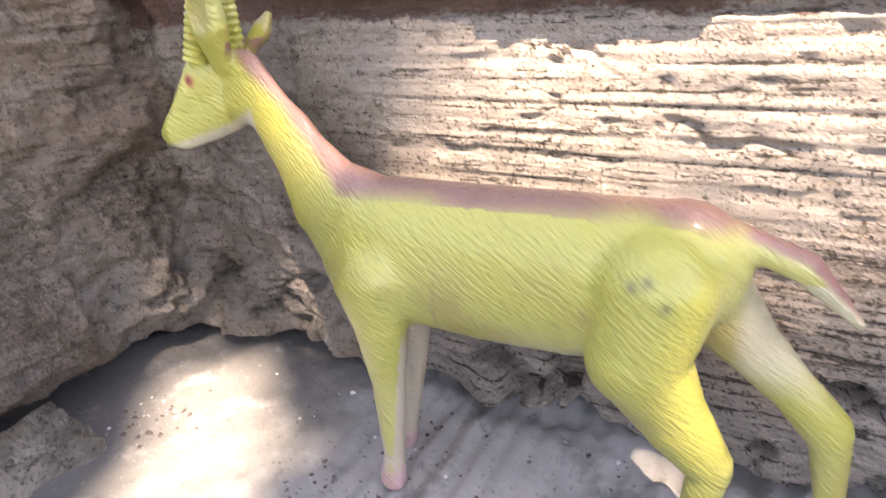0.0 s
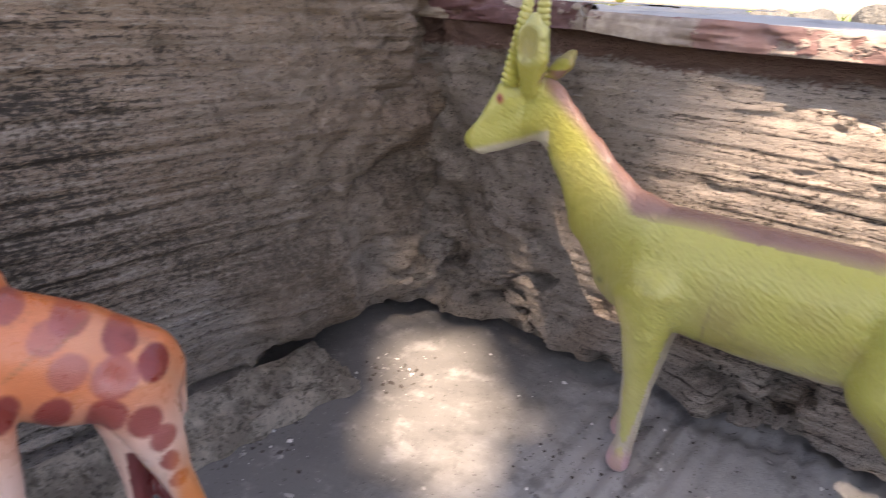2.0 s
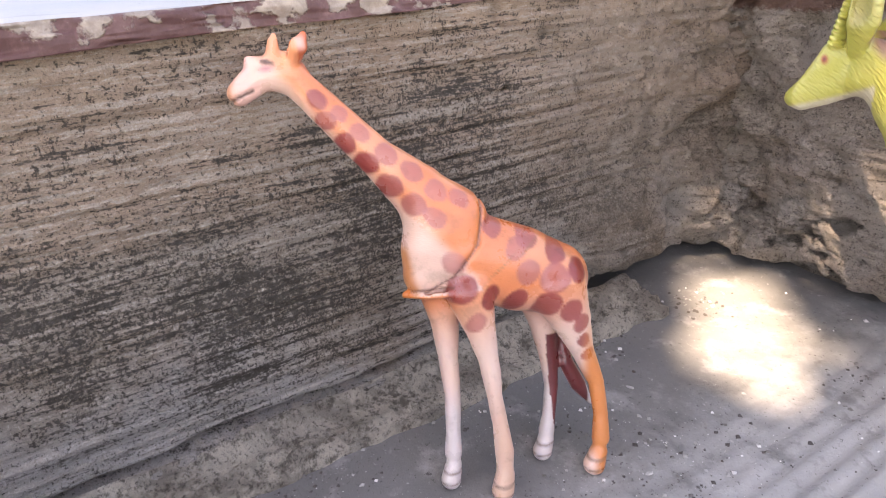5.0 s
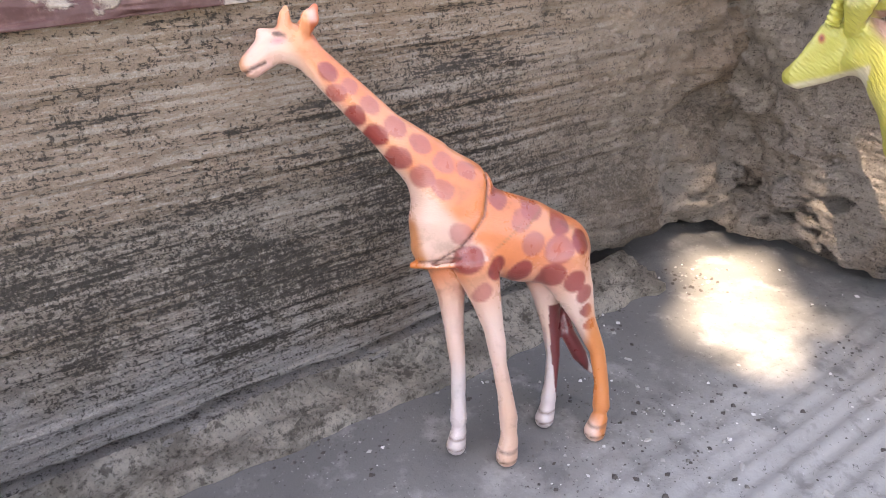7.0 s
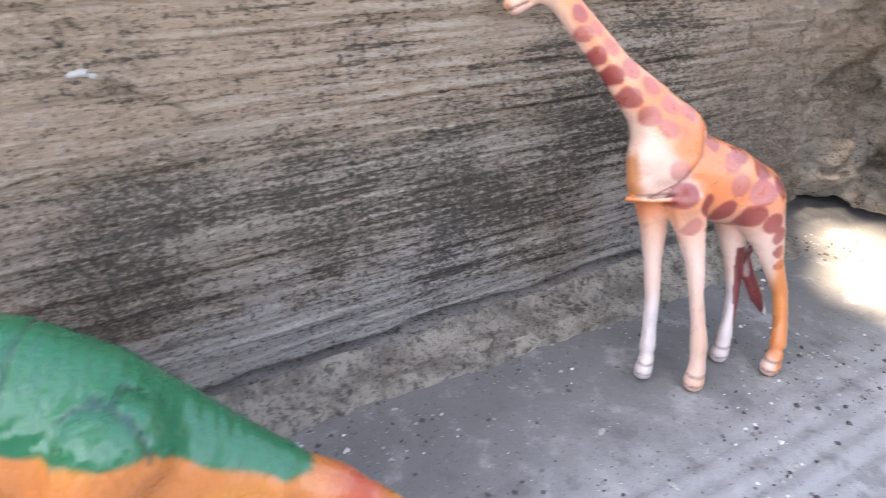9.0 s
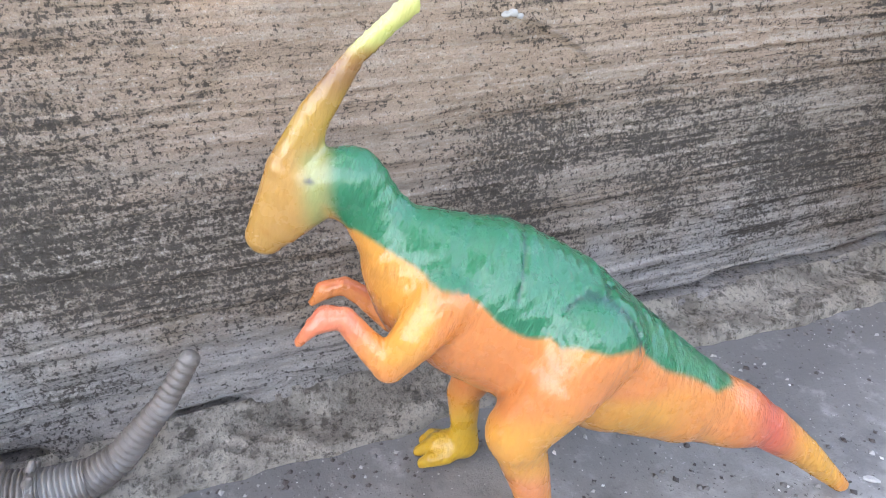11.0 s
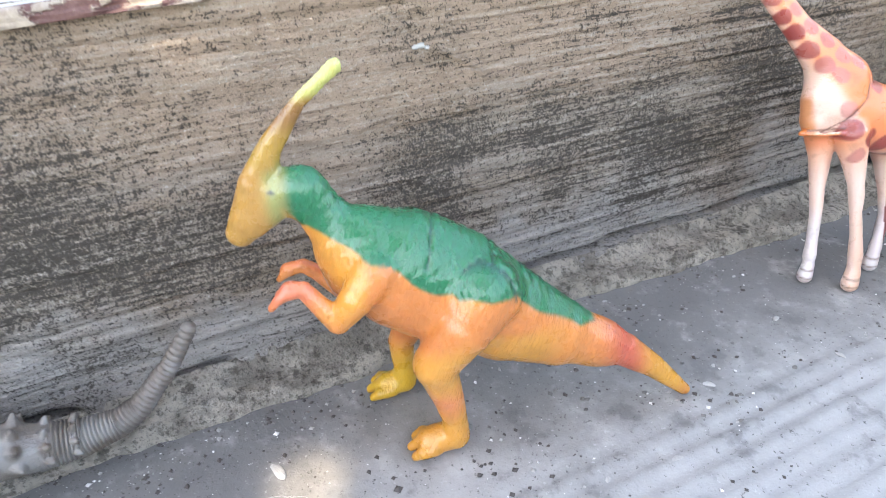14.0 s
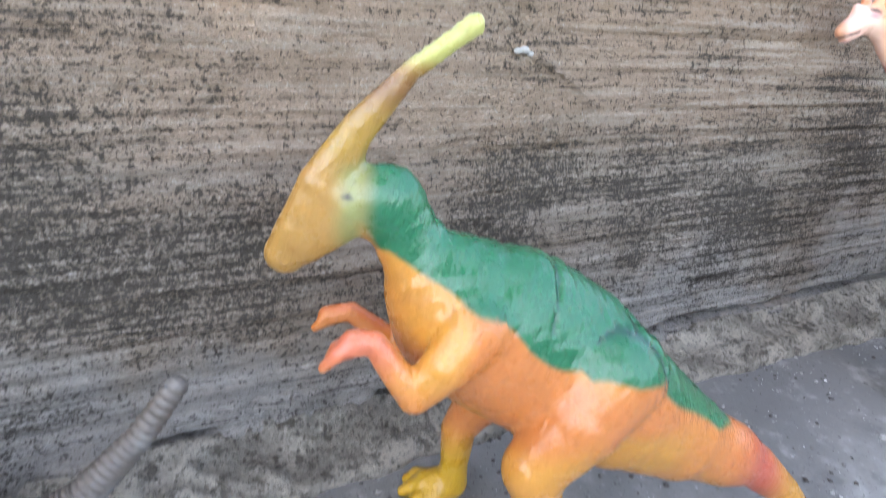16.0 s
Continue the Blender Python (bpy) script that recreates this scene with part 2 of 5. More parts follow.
def coping_material(name, share, paint_a, paint_b):
    n = Nodes(name)
    big, mid, fine = n.noise(34.0, 3.0, 0.6, (1.0, 1.0, 1.6)), n.noise(120.0, 4.0, 0.7), n.noise(700.0)
    bare = n.ramp(n.math("ADD", big, n.math("MULTIPLY", n.math("SUBTRACT", mid, 0.5), 0.35)), share, share + 0.05)
    paint = n.mix(n.ramp(mid, 0.4, 0.7), paint_a, paint_b)
    plaster = n.mix(n.ramp(mid, 0.35, 0.65), (0.48, 0.40, 0.33), (0.30, 0.24, 0.20))
    b = n.bump(bare, 0.7, 0.0012)
    return n.done(n.mix(bare, paint, plaster), n.ramp(bare, 0, 1, 0.55, 0.9), n.bump(fine, 0.5, 0.0005, b), 0.4)


def toy_material(name, rough, fur, grime=0.25, fur_scale=700.0, stretch=(1.0, 1.0, 3.0), slant=0.0, deep=0.0012):
    n = Nodes(name)
    a = n.add("ShaderNodeAttribute")
    a.attribute_name = "paint"
    m = n.add("ShaderNodeMapping")
    m.inputs["Rotation"].default_value = (0, radians(slant), 0)
    n.link(n.coord, m.inputs[0])
    wear, fine = n.noise(90.0, 4.0, 0.65), n.noise(fur_scale, 2.0, 0.5, stretch, m.outputs[0])
    col = n.mix(n.ramp(wear, 0.55, 0.75, 0.0, grime), a.outputs["Color"], (0.25, 0.19, 0.12), "MULTIPLY")
    b = n.bump(fine, fur, deep)
    n.bsdf.inputs["Coat Weight"].default_value = 0.35
    n.bsdf.inputs["Coat Roughness"].default_value = 0.16
    n.bsdf.inputs["Subsurface Weight"].default_value = 0.10
    n.bsdf.inputs["Subsurface Radius"].default_value = (0.004, 0.002, 0.001)
    return n.done(col, n.ramp(wear, 0.3, 0.7, rough, rough + 0.18), b, 0.6)


def plain(name, color, rough=0.6, scale=60.0, vary=0.3, bump=0.3, metal=0.0):
    n = Nodes(name)
    a = n.noise(scale, 4.0, 0.65)
    dark = tuple(c * (1 - vary) for c in color)
    n.bsdf.inputs["Metallic"].default_value = metal
    return n.done(n.mix(a, dark, color), rough, n.bump(n.noise(scale * 6), bump, 0.3 / scale))


def island_material(name, colors, rough=0.85):
    n = Nodes(name)
    g = n.add("ShaderNodeNewGeometry")
    r = n.add("ShaderNodeValToRGB")
    r.color_ramp.interpolation = "CONSTANT"
    while len(r.color_ramp.elements) < len(colors):
        r.color_ramp.elements.new(0.5)
    for e, (p, c) in zip(r.color_ramp.elements, colors):
        e.position, e.color = p, (*c, 1.0)
    n.link(g.outputs["Random Per Island"], r.inputs[0])
    return n.done(r.outputs[0], rough)


MORTAR, FLOOR, LEDGE = mortar_material(), floor_material(), ledge_material()
COPING = coping_material("flaking maroon paint over plaster", 0.50, (0.115, 0.052, 0.048), (0.19, 0.10, 0.09))
COPING_PINK = coping_material("worn pinkish plaster", 0.445, (0.26, 0.15, 0.13), (0.34, 0.22, 0.19))
SOIL = plain("dry pale soil", (0.27, 0.24, 0.185), 0.95, 3.0, 0.35, 0.5)
BARK = plain("dark brown bark", (0.045, 0.028, 0.02), 0.9, 18.0, 0.6, 1.0)
LEAF = island_material("green leaves", [(0.0, (0.05, 0.10, 0.02)), (0.4, (0.08, 0.14, 0.03)), (0.75, (0.11, 0.16, 0.04))], 0.6)
GRASS = island_material("bright grass", [(0.0, (0.12, 0.22, 0.04)), (0.4, (0.20, 0.30, 0.07)), (0.8, (0.32, 0.32, 0.12))], 0.7)
GRIT = island_material("pale and dark grit", [(0.0, (0.08, 0.07, 0.065)), (0.50, (0.17, 0.16, 0.15)), (0.74, (0.36, 0.35, 0.33)), (0.90, (0.66, 0.65, 0.63))])
STONE = plain("grey garden stone", (0.22, 0.22, 0.20), 0.9, 20.0, 0.5, 0.8)
TYRE = plain("black rubber", (0.02, 0.02, 0.022), 0.55, 80.0, 0.3, 0.2)
CHROME = plain("silver plastic", (0.6, 0.6, 0.62), 0.3, 80.0, 0.1, 0.1, 0.8)
CREAM = plain("cream enamel", (0.62, 0.56, 0.40), 0.5, 40.0, 0.2, 0.2)
CARBODY = plain("dull ochre plastic", (0.40, 0.26, 0.08), 0.4, 40.0, 0.2, 0.1)

# ---- the sunken pit: floor, two near walls, two far walls ----
TOP_A, TOP_B = 0.1885, 0.182
WALL_Y = 0.030


def relief(a, z, seed, lines, depth):
    """Depth of board marks, pits and chips on a wall, along a and up z."""
    warp = 0.3 * (vnoise(a * 9, z * 20, 0, seed) - 0.5)
    rib = vnoise(a * 4, z * lines + warp, 0, seed + 1) - 0.5
    rib2 = vnoise(a * 16, z * lines * 1.9 + warp, 0, seed + 2) - 0.5
    lumps = fbm(a * 30, z * 40, 0, seed + 3) - 0.47
    pits = step(0.72, 0.85, vnoise(a * 110, z * 150, 0, seed + 4))
    return depth * (rib * 1.6 + rib2 * 1.0) + 0.0035 * lumps - 0.0012 * pits


def wall_a(y, z):
    x = relief(y, z, 11, 340.0, 0.0010)
    corner = step(-0.07, 0.02, y)
    x = x + step(-0.115, -0.06, y) * (0.012 * step(0.012, 0.030, z) * step(0.09, 0.04, z) - 0.014 * step(0.017, 0.007, z)) * step(0.35, 0.5, fbm(y * 35, z * 20, 0, 29))
    x = x + corner * (0.027 * (fbm(y * 60, z * 60, 0, 31, 5) - 0.42) + 0.003)
    x = x - 0.014 * step(0.004, 0.014, y) * step(0.140, 0.150, z) * step(0.40, 0.50, fbm(y * 60, z * 60, 0, 37))
    x = x + 0.004 * step(0.020, 0.0, z) * (0.4 + fbm(y * 20, z * 30, 0, 5))
    for hy, hz, r, d in ((-0.125, 0.160, 0.0035, 0.006), (-0.156, 0.174, 0.003, 0.005), (-0.150, 0.139, 0.002, 0.003), (-0.118, 0.158, 0.0025, 0.004)):
        x = x - d * np.exp(-((y - hy) / r) ** 2 - ((z - hz) / (r * 1.7)) ** 2)
    crack = np.abs(z - (0.146 - 0.30 * (y + 0.433) - 8.0 * (y + 0.433) ** 2 + 0.003 * (vnoise(y * 200, 0, 0, 3) - 0.5)))
    x = x + 0.0022 * np.exp(-(crack / 0.0012) ** 2) * step(-0.436, -0.430, y) * step(-0.392, -0.404, y)
    x = x - 0.014 * np.exp(-((z - 0.0125 - 0.008 * (fbm(y * 25, 0, 0, 39) - 0.5)) / 0.0026) ** 2) * step(0.38, 0.47, fbm(y * 16, 0, 0, 40)) * (y < -0.1)
    hollow = step(-0.105, -0.085, y + 0.02 * (fbm(y * 70, 0, 0, 33) - 0.5)) * step(0.018, 0.013, z + 0.022 * (fbm(y * 60, 0, 0, 34) - 0.5) - 0.008 * np.exp(-((y + 0.050) / 0.014) ** 2))
    x = np.where(hollow > 0.5, np.minimum(x, 0.0) - 0.022 * hollow, x + 0.009 * step(-0.11, -0.05, y) * (fbm(y * 130, z * 130, 0, 36, 4) - 0.47))
    return x, y, z


def wall_b(x, z):
    d = relief(x, z, 71, 420.0, 0.0006)
    corner = step(0.10, 0.0, x)
    d = d + corner * (0.030 * (fbm(x * 55, z * 55, 0, 91, 5) - 0.43))
    d = d + 0.030 * step(0.050, 0.0, z) * (fbm(x * 34, z * 40, 0, 15, 5) - 0.22) - 0.016 * step(0.56, 0.64, fbm(x * 48, z * 70, 0, 18, 4)) * step(0.060, 0.040, z)
    for cx, cz, w in ((0.206, 0.147, 0.012), (0.246, 0.124, 0.014), (0.262, 0.118, 0.010)):
        wob = cz + 0.010 * (vnoise(x * 160, 0, 0, 7) - 0.5) - 0.25 * (x - cx)
        d = d - 0.0032 * np.exp(-((z - wob) / 0.0013) ** 2 - ((x - cx) / w) ** 2)
    hollow = step(0.013, 0.008, z + 0.012 * (fbm(x * 45, 0, 0, 35) - 0.5)) * step(0.34, 0.28, x)
    d = d + 0.008 * step(0.14, 0.06, x) * (fbm(x * 130, z * 130, 0, 38, 4) - 0.47)
    d = d * (1 - hollow) - 0.018 * hollow
    d = d - 0.008 * step(0.1590, 0.1625, z + 0.010 * (x - 0.1) + 0.007 * (fbm(x * 70, 0, 0, 24) - 0.5)) * step(0.06, 0.10, x)
    for px, pz, r in ((0.118, 0.040, 0.005), (0.131, 0.036, 0.004), (0.128, 0.046, 0.004), (0.145, 0.040, 0.003), (0.052, 0.066, 0.003), (0.074, 0.070, 0.003)):
        d = d - 0.006 * np.exp(-((x - px) / r) ** 2 - ((z - pz) / r) ** 2)
    return x, WALL_Y - d, z


ys = np.arange(-1.2, 0.041, 0.0025)
zs = np.arange(-0.006, 0.181, 0.0006)
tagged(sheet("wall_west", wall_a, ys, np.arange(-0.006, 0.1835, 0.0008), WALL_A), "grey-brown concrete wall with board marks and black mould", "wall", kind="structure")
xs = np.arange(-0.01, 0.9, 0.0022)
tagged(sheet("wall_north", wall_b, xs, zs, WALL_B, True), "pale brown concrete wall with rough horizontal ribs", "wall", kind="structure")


def floor_skin(x, y):
    z = 0.004 * (fbm(x * 14, y * 14, 0, 41) - 0.47) + 0.0012 * (fbm(x * 80, y * 80, 0, 47) - 0.47)
    z = z + 0.0015 * step(0.10, 0.15, x) * (0.4 + vnoise(x * 30, y * 12, 0, 6)) * np.sin((x + 0.012 * fbm(x * 8, y * 9, 0, 5)) * 2 * np.pi / 0.011)
    near = step(0.09, 0.0, np.hypot(np.maximum(x, 0), np.minimum(y - WALL_Y, 0)))
    z = z + 0.012 * near * fbm(x * 40, y * 40, 0, 53)
    z = z + 0.011 * step(-0.025, 0.02, y) * fbm(x * 40, y * 60, 0, 57) * step(0.06, 0.12, x)
    return x, y, z


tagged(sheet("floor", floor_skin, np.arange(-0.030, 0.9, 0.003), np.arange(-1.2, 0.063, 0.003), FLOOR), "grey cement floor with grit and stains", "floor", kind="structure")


def fillet(y, v):
    """A ragged ribbon of mortar between floor and wall."""
    w = 0.027 + 0.010 * (fbm(y * 18, 0, 0, 61) - 0.47) + 0.0035 * (vnoise(y * 120, 0, 0, 62) - 0.5) + 0.010 * step(-0.38, -0.26, y)
    h = 0.0105 + 0.008 * (fbm(y * 25, 0, 0, 63) - 0.47)
    x = w * (1 - v) ** 0.8
    z = h * v ** 1.2 + 0.0032 * np.sin(np.pi * np.minimum(v * 2.2, 1)) + 0.0125 * (fbm(y * 150, v * 6, 0, 64, 5) - 0.44) * (v < 0.97)
    hole = step(0.62, 0.72, vnoise(y * 26, v * 1.3, 0, 67))
    z = np.maximum(z - 0.006 * hole * np.sin(np.pi * v), 0.0030 + 0.0022 * fbm(y * 150, v * 5, 0, 69))
    return x, y, np.where(v < 0.02, -0.004, z)


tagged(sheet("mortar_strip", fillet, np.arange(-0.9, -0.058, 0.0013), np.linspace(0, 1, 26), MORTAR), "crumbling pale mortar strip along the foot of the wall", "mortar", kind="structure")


def box(bm, x0, y0, z0, x1, y1, z1):
    bmesh.ops.create_cube(bm, size=1.0, matrix=Matrix.LocRotScale(((x0 + x1) / 2, (y0 + y1) / 2, (z0 + z1) / 2), None, (x1 - x0, y1 - y0, z1 - z0)))


bm = bmesh.new()
box(bm, 0.89, -1.3, -0.1, 1.1, 0.24, 0.18)
tagged(part("wall_east", bm, WALL_B, smooth=False), "plain concrete wall of the pit", "wall", kind="structure")
bm = bmesh.new()
box(bm, -0.38, -1.4, -0.1, 0.889, -1.19, 0.18)
tagged(part("wall_south", bm, WALL_A, smooth=False), "plain concrete wall of the pit", "wall", kind="structure")


# ---- the ledges on top of the walls, each with a chipped front edge ----
def ledge_profile(v, depth, over, top, thick, n0):
    """From the back over the top, round the nose and under: distance from the wall face, and height."""
    d = np.where(v < 0.6, -depth + (depth + over - 0.003) * (v / 0.6), over)
    z = np.where(v < 0.6, top, top)
    nose = np.clip((v - 0.6) / 0.1, 0, 1)
    d = np.where(v >= 0.6, over - 0.003 + 0.003 * np.sin(nose * np.pi / 2), d)
    z = np.where(v >= 0.6, top - 0.003 * (1 - np.cos(nose * np.pi / 2)), z)
    face = np.clip((v - 0.7) / 0.2, 0, 1)
    z = z - face * (thick - 0.003)
    under = np.clip((v - 0.9) / 0.1, 0, 1)
    d = d - under * (over + 0.006)
    return d, z


def chips(a, v, seed):
    edge = step(0.57, 0.66, v) * step(1.0, 0.88, v)
    return edge * (0.0045 * (fbm(a * 55, v * 6, 0, seed) - 0.5) + 0.0035 * (step(0.45, 0.5, fbm(a * 30, v * 3, 0, seed + 1)) - 0.6))


def ledge_a(y, v):
    d, z = ledge_profile(v, 0.40, 0.004, np.interp(y, (-0.60, -0.36, -0.10), (0.182, 0.1885, 0.1890)), 0.0088 + 0.006 * (vnoise(y * 14, 0, 0, 83) - 0.5) - 0.003 * step(-0.30, -0.10, y), 0)
    flat = step(0.62, 0.55, v)
    z = z + flat * 0.003 * (fbm(y * 16, d * 16, 0, 84) - 0.5)
    return d + chips(y, v, 81), y, z


def ledge_b(x, v):
    d, z = ledge_profile(v, 0.19, 0.007, TOP_B - 0.012 * (x - 0.1), 0.010 + 0.004 * (vnoise(x * 14, 0, 0, 86) - 0.5), 0)
    flat = step(0.62, 0.55, v)
    z = z + flat * 0.003 * (fbm(x * 16, d * 16, 0, 87) - 0.5)
    return x, WALL_Y - d - chips(x, v, 88), z


def ledge_end(x, v):
    d, z = ledge_profile(v, 0.31, 0.006, 0.185, 0.012, 0)
    flat = step(0.62, 0.55, v)
    z = z + flat * 0.003 * (fbm(x * 16, d * 16, 0, 89) - 0.5)
    return x, WALL_Y - d - chips(x, v, 78), z


def two_tone(ob, edge):
    """The top is whitewashed, the nose and its underside keep flaking paint."""
    me = ob.data
    me.materials.append(edge)
    k = np.arange(len(me.polygons))
    row, along = k % (len(vs) - 1), k // (len(vs) - 1)
    limit = np.searchsorted(vs, 0.612) + np.round(3.0 * (vnoise(along * 0.11, 0, 0, 77) - 0.5))
    me.polygons.foreach_set("material_index", (row >= limit).astype(np.int32))
    return ob


vs = np.concatenate([np.linspace(0, 0.56, 60), np.linspace(0.565, 1.0, 40)])
tagged(two_tone(sheet("ledge_west", ledge_a, np.arange(-1.2, 0.032, 0.003), vs, LEDGE), COPING), "whitewashed ledge with flaking maroon edge", "ledge", kind="structure")
tagged(two_tone(sheet("ledge_north", ledge_b, np.arange(0.094, 1.1, 0.003), vs, LEDGE, True), COPING_PINK), "pale blue ledge slab with chipped plaster edge", "ledge", kind="structure")
tagged(two_tone(sheet("ledge_corner", ledge_end, np.append(np.arange(-0.40, 0.0915, 0.003), 0.0938), vs, LEDGE, True), COPING), "grey ledge slab at the corner with a maroon edge", "ledge", kind="structure")

bm = bmesh.new()
ridge = [(0.0940 + 0.0012 * noise.noise(Vector((y * 60, 0, 0))), y, 0.1815 + 0.0012 * noise.noise(Vector((0, y * 80, 3)))) for y in np.linspace(0.024, 0.238, 60)]
rings = [[bm.verts.new(Vector(p) + Vector((0.0048 * math.cos(a), 0, 0.0030 * math.sin(a)))) for a in np.linspace(0, 2 * math.pi, 9)[:-1]] for p in ridge]
for r0, r1 in zip(rings[:-1], rings[1:]):
    for k in range(8):
        bm.faces.new((r0[k], r0[(k + 1) % 8], r1[(k + 1) % 8], r1[k]))
tagged(part("joint_mortar", bm, LEDGE), "pale mortar in the joint between two ledge slabs", "mortar", kind="structure")

# outer flanks of the ledges
bm = bmesh.new()
box(bm, -0.40, -1.2, -0.1, -0.032, 0.065, 0.17)
box(bm, -0.40, 0.065, -0.1, 0.0935, 0.34, 0.17)
box(bm, 0.0935, 0.065, -0.1, 1.1, 0.22, 0.165)
tagged(part("wall_core", bm, MORTAR, smooth=False), "rough masonry under the ledge slabs", "wall", kind="structure")

# ---- ground round the pit, out to the horizon ----
bm = bmesh.new()
far = 400.0
gx, gy = (-far, -6, -0.39, 1.05, 6, far), (-far, -6, -1.3, 0.21, 6, far)
vv = [[bm.verts.new((x, y, 0.160)) for y in gy] for x in gx]
for i in range(5):
    for j in range(5):
        if (i, j) != (2, 2):
            bm.faces.new((vv[i][j], vv[i + 1][j], vv[i + 1][j + 1], vv[i][j + 1]))
tagged(part("ground", bm, SOIL), "pale dry garden soil in full sun", "ground", kind="structure")


# ---- smooth bodies out of blended limbs ----
def bead(f, axes, chain, k, squeeze):
    """Blends a chain of tapered limbs, each point (s, y, z, radius), into the field f."""
    pts = np.array(chain, float)
    margin = pts[:, 3].max() + 2 * k + 0.003
    sl = []
    for c in range(3):
        m = margin * (squeeze if c == 1 else 1)
        lo, hi = np.searchsorted(axes[c], (pts[:, c].min() - m, pts[:, c].max() + m))
        sl.append(slice(lo, hi))
    X = axes[0][sl[0]][:, None, None]
    Y = axes[1][sl[1]][None, :, None]
    Z = axes[2][sl[2]][None, None, :]
    q = 1.0 / squeeze
    d = None
    for a, b in zip(pts[:-1], pts[1:]):
        ba = np.array([b[0] - a[0], (b[1] - a[1]) * q, b[2] - a[2]])
        pa = (X - np.float32(a[0]), (Y - np.float32(a[1])) * np.float32(q), Z - np.float32(a[2]))
        h = np.clip((pa[0] * ba[0] + pa[1] * ba[1] + pa[2] * ba[2]) / max(ba @ ba, 1e-12), 0, 1)
        e = np.sqrt((pa[0] - h * ba[0]) ** 2 + (pa[1] - h * ba[1]) ** 2 + (pa[2] - h * ba[2]) ** 2) - (a[3] + (b[3] - a[3]) * h)
        if d is None:
            d = e
        else:
            w = np.clip(0.5 + 0.5 * (e - d) / 0.0008, 0, 1)
            d = d * w + e * (1 - w)
    s = tuple(sl)
    g = f[s]
    w = np.clip(0.5 + 0.5 * (d - g) / k, 0, 1)
    f[s] = g * w + d * (1 - w) - k * w * (1 - w)


def skin(field, axes, squeeze=1.0):
    """The zero surface of a field as quads (one vertex in each cell that it cuts)."""
    inside = field < 0
    n = np.array(field.shape)
    cut = np.zeros(n - 1, bool)
    first = inside[:-1, :-1, :-1]
    acc = np.zeros((*(n - 1), 3), np.float32)
    cnt = np.zeros(n - 1, np.float32)
    for axis in range(3):
        o = [b for b in range(3) if b != axis]
        for p in (0, 1):
            for r in (0, 1):
                s0, s1 = [None] * 3, [None] * 3
                s0[axis], s1[axis] = slice(0, n[axis] - 1), slice(1, n[axis])
                for c, e in zip(o, (p, r)):
                    s0[c] = s1[c] = slice(e, n[c] - 1 + e)
                fa, fb = field[tuple(s0)], field[tuple(s1)]
                x = (fa < 0) != (fb < 0)
                t = np.where(x, fa / np.where(x, fa - fb, 1), 0)
                acc[..., axis] += t
                acc[..., o[0]] += x * p
                acc[..., o[1]] += x * r
                cnt += x
    cut = cnt > 0
    index = np.full(n - 1, -1, np.int64)
    index[cut] = np.arange(cut.sum())
    cell = np.argwhere(cut) + acc[cut] / cnt[cut][:, None]
    step_ = np.array([ax[1] - ax[0] for ax in axes])
    verts = np.array([ax[0] for ax in axes]) + cell * step_
    faces = []
    for axis in range(3):
        o = [(axis + 1) % 3, (axis + 2) % 3]
        s0, s1 = [slice(1, -1)] * 3, [slice(1, -1)] * 3
        s0[axis], s1[axis] = slice(0, -1), slice(1, None)
        a, b = inside[tuple(s0)], inside[tuple(s1)]
        for flag, flip in ((a & ~b, False), (~a & b, True)):
            p = np.argwhere(flag)
            for c in o:
                p[:, c] += 1
            quad = []
            for e0, e1 in ((0, 0), (1, 0), (1, 1), (0, 1)):
                q = p.copy()
                q[:, o[0]] -= 1 - e0
                q[:, o[1]] -= 1 - e1
                quad.append(index[q[:, 0], q[:, 1], q[:, 2]])
            quad = np.stack(quad, 1)
            faces.append(quad[:, ::-1] if flip else quad)
    faces = np.concatenate(faces)
    return verts, faces[(faces >= 0).all(1)]


def nearest_limb(v, limbs, squeeze):
    """The index of the limb whose skin lies nearest to each vertex."""
    best, index = np.full(len(v), 9.0), np.zeros(len(v), int)
    for k, (soft, chain, *_) in enumerate(limbs):
        q = np.array([1.0, 1.0 / squeeze if soft >= 1 else 1.0, 1.0])
        for a, b in zip(chain[:-1], chain[1:]):
            pa, ba = (v - np.array(a[:3])) * q, (np.array(b[:3]) - np.array(a[:3])) * q
            h = np.clip(pa @ ba / max(ba @ ba, 1e-12), 0, 1)
            d = np.linalg.norm(pa - h[:, None] * ba, axis=1) - (a[3] + (b[3] - a[3]) * h)
            index = np.where(d < best, k, index)
            best = np.minimum(d, best)
    return index


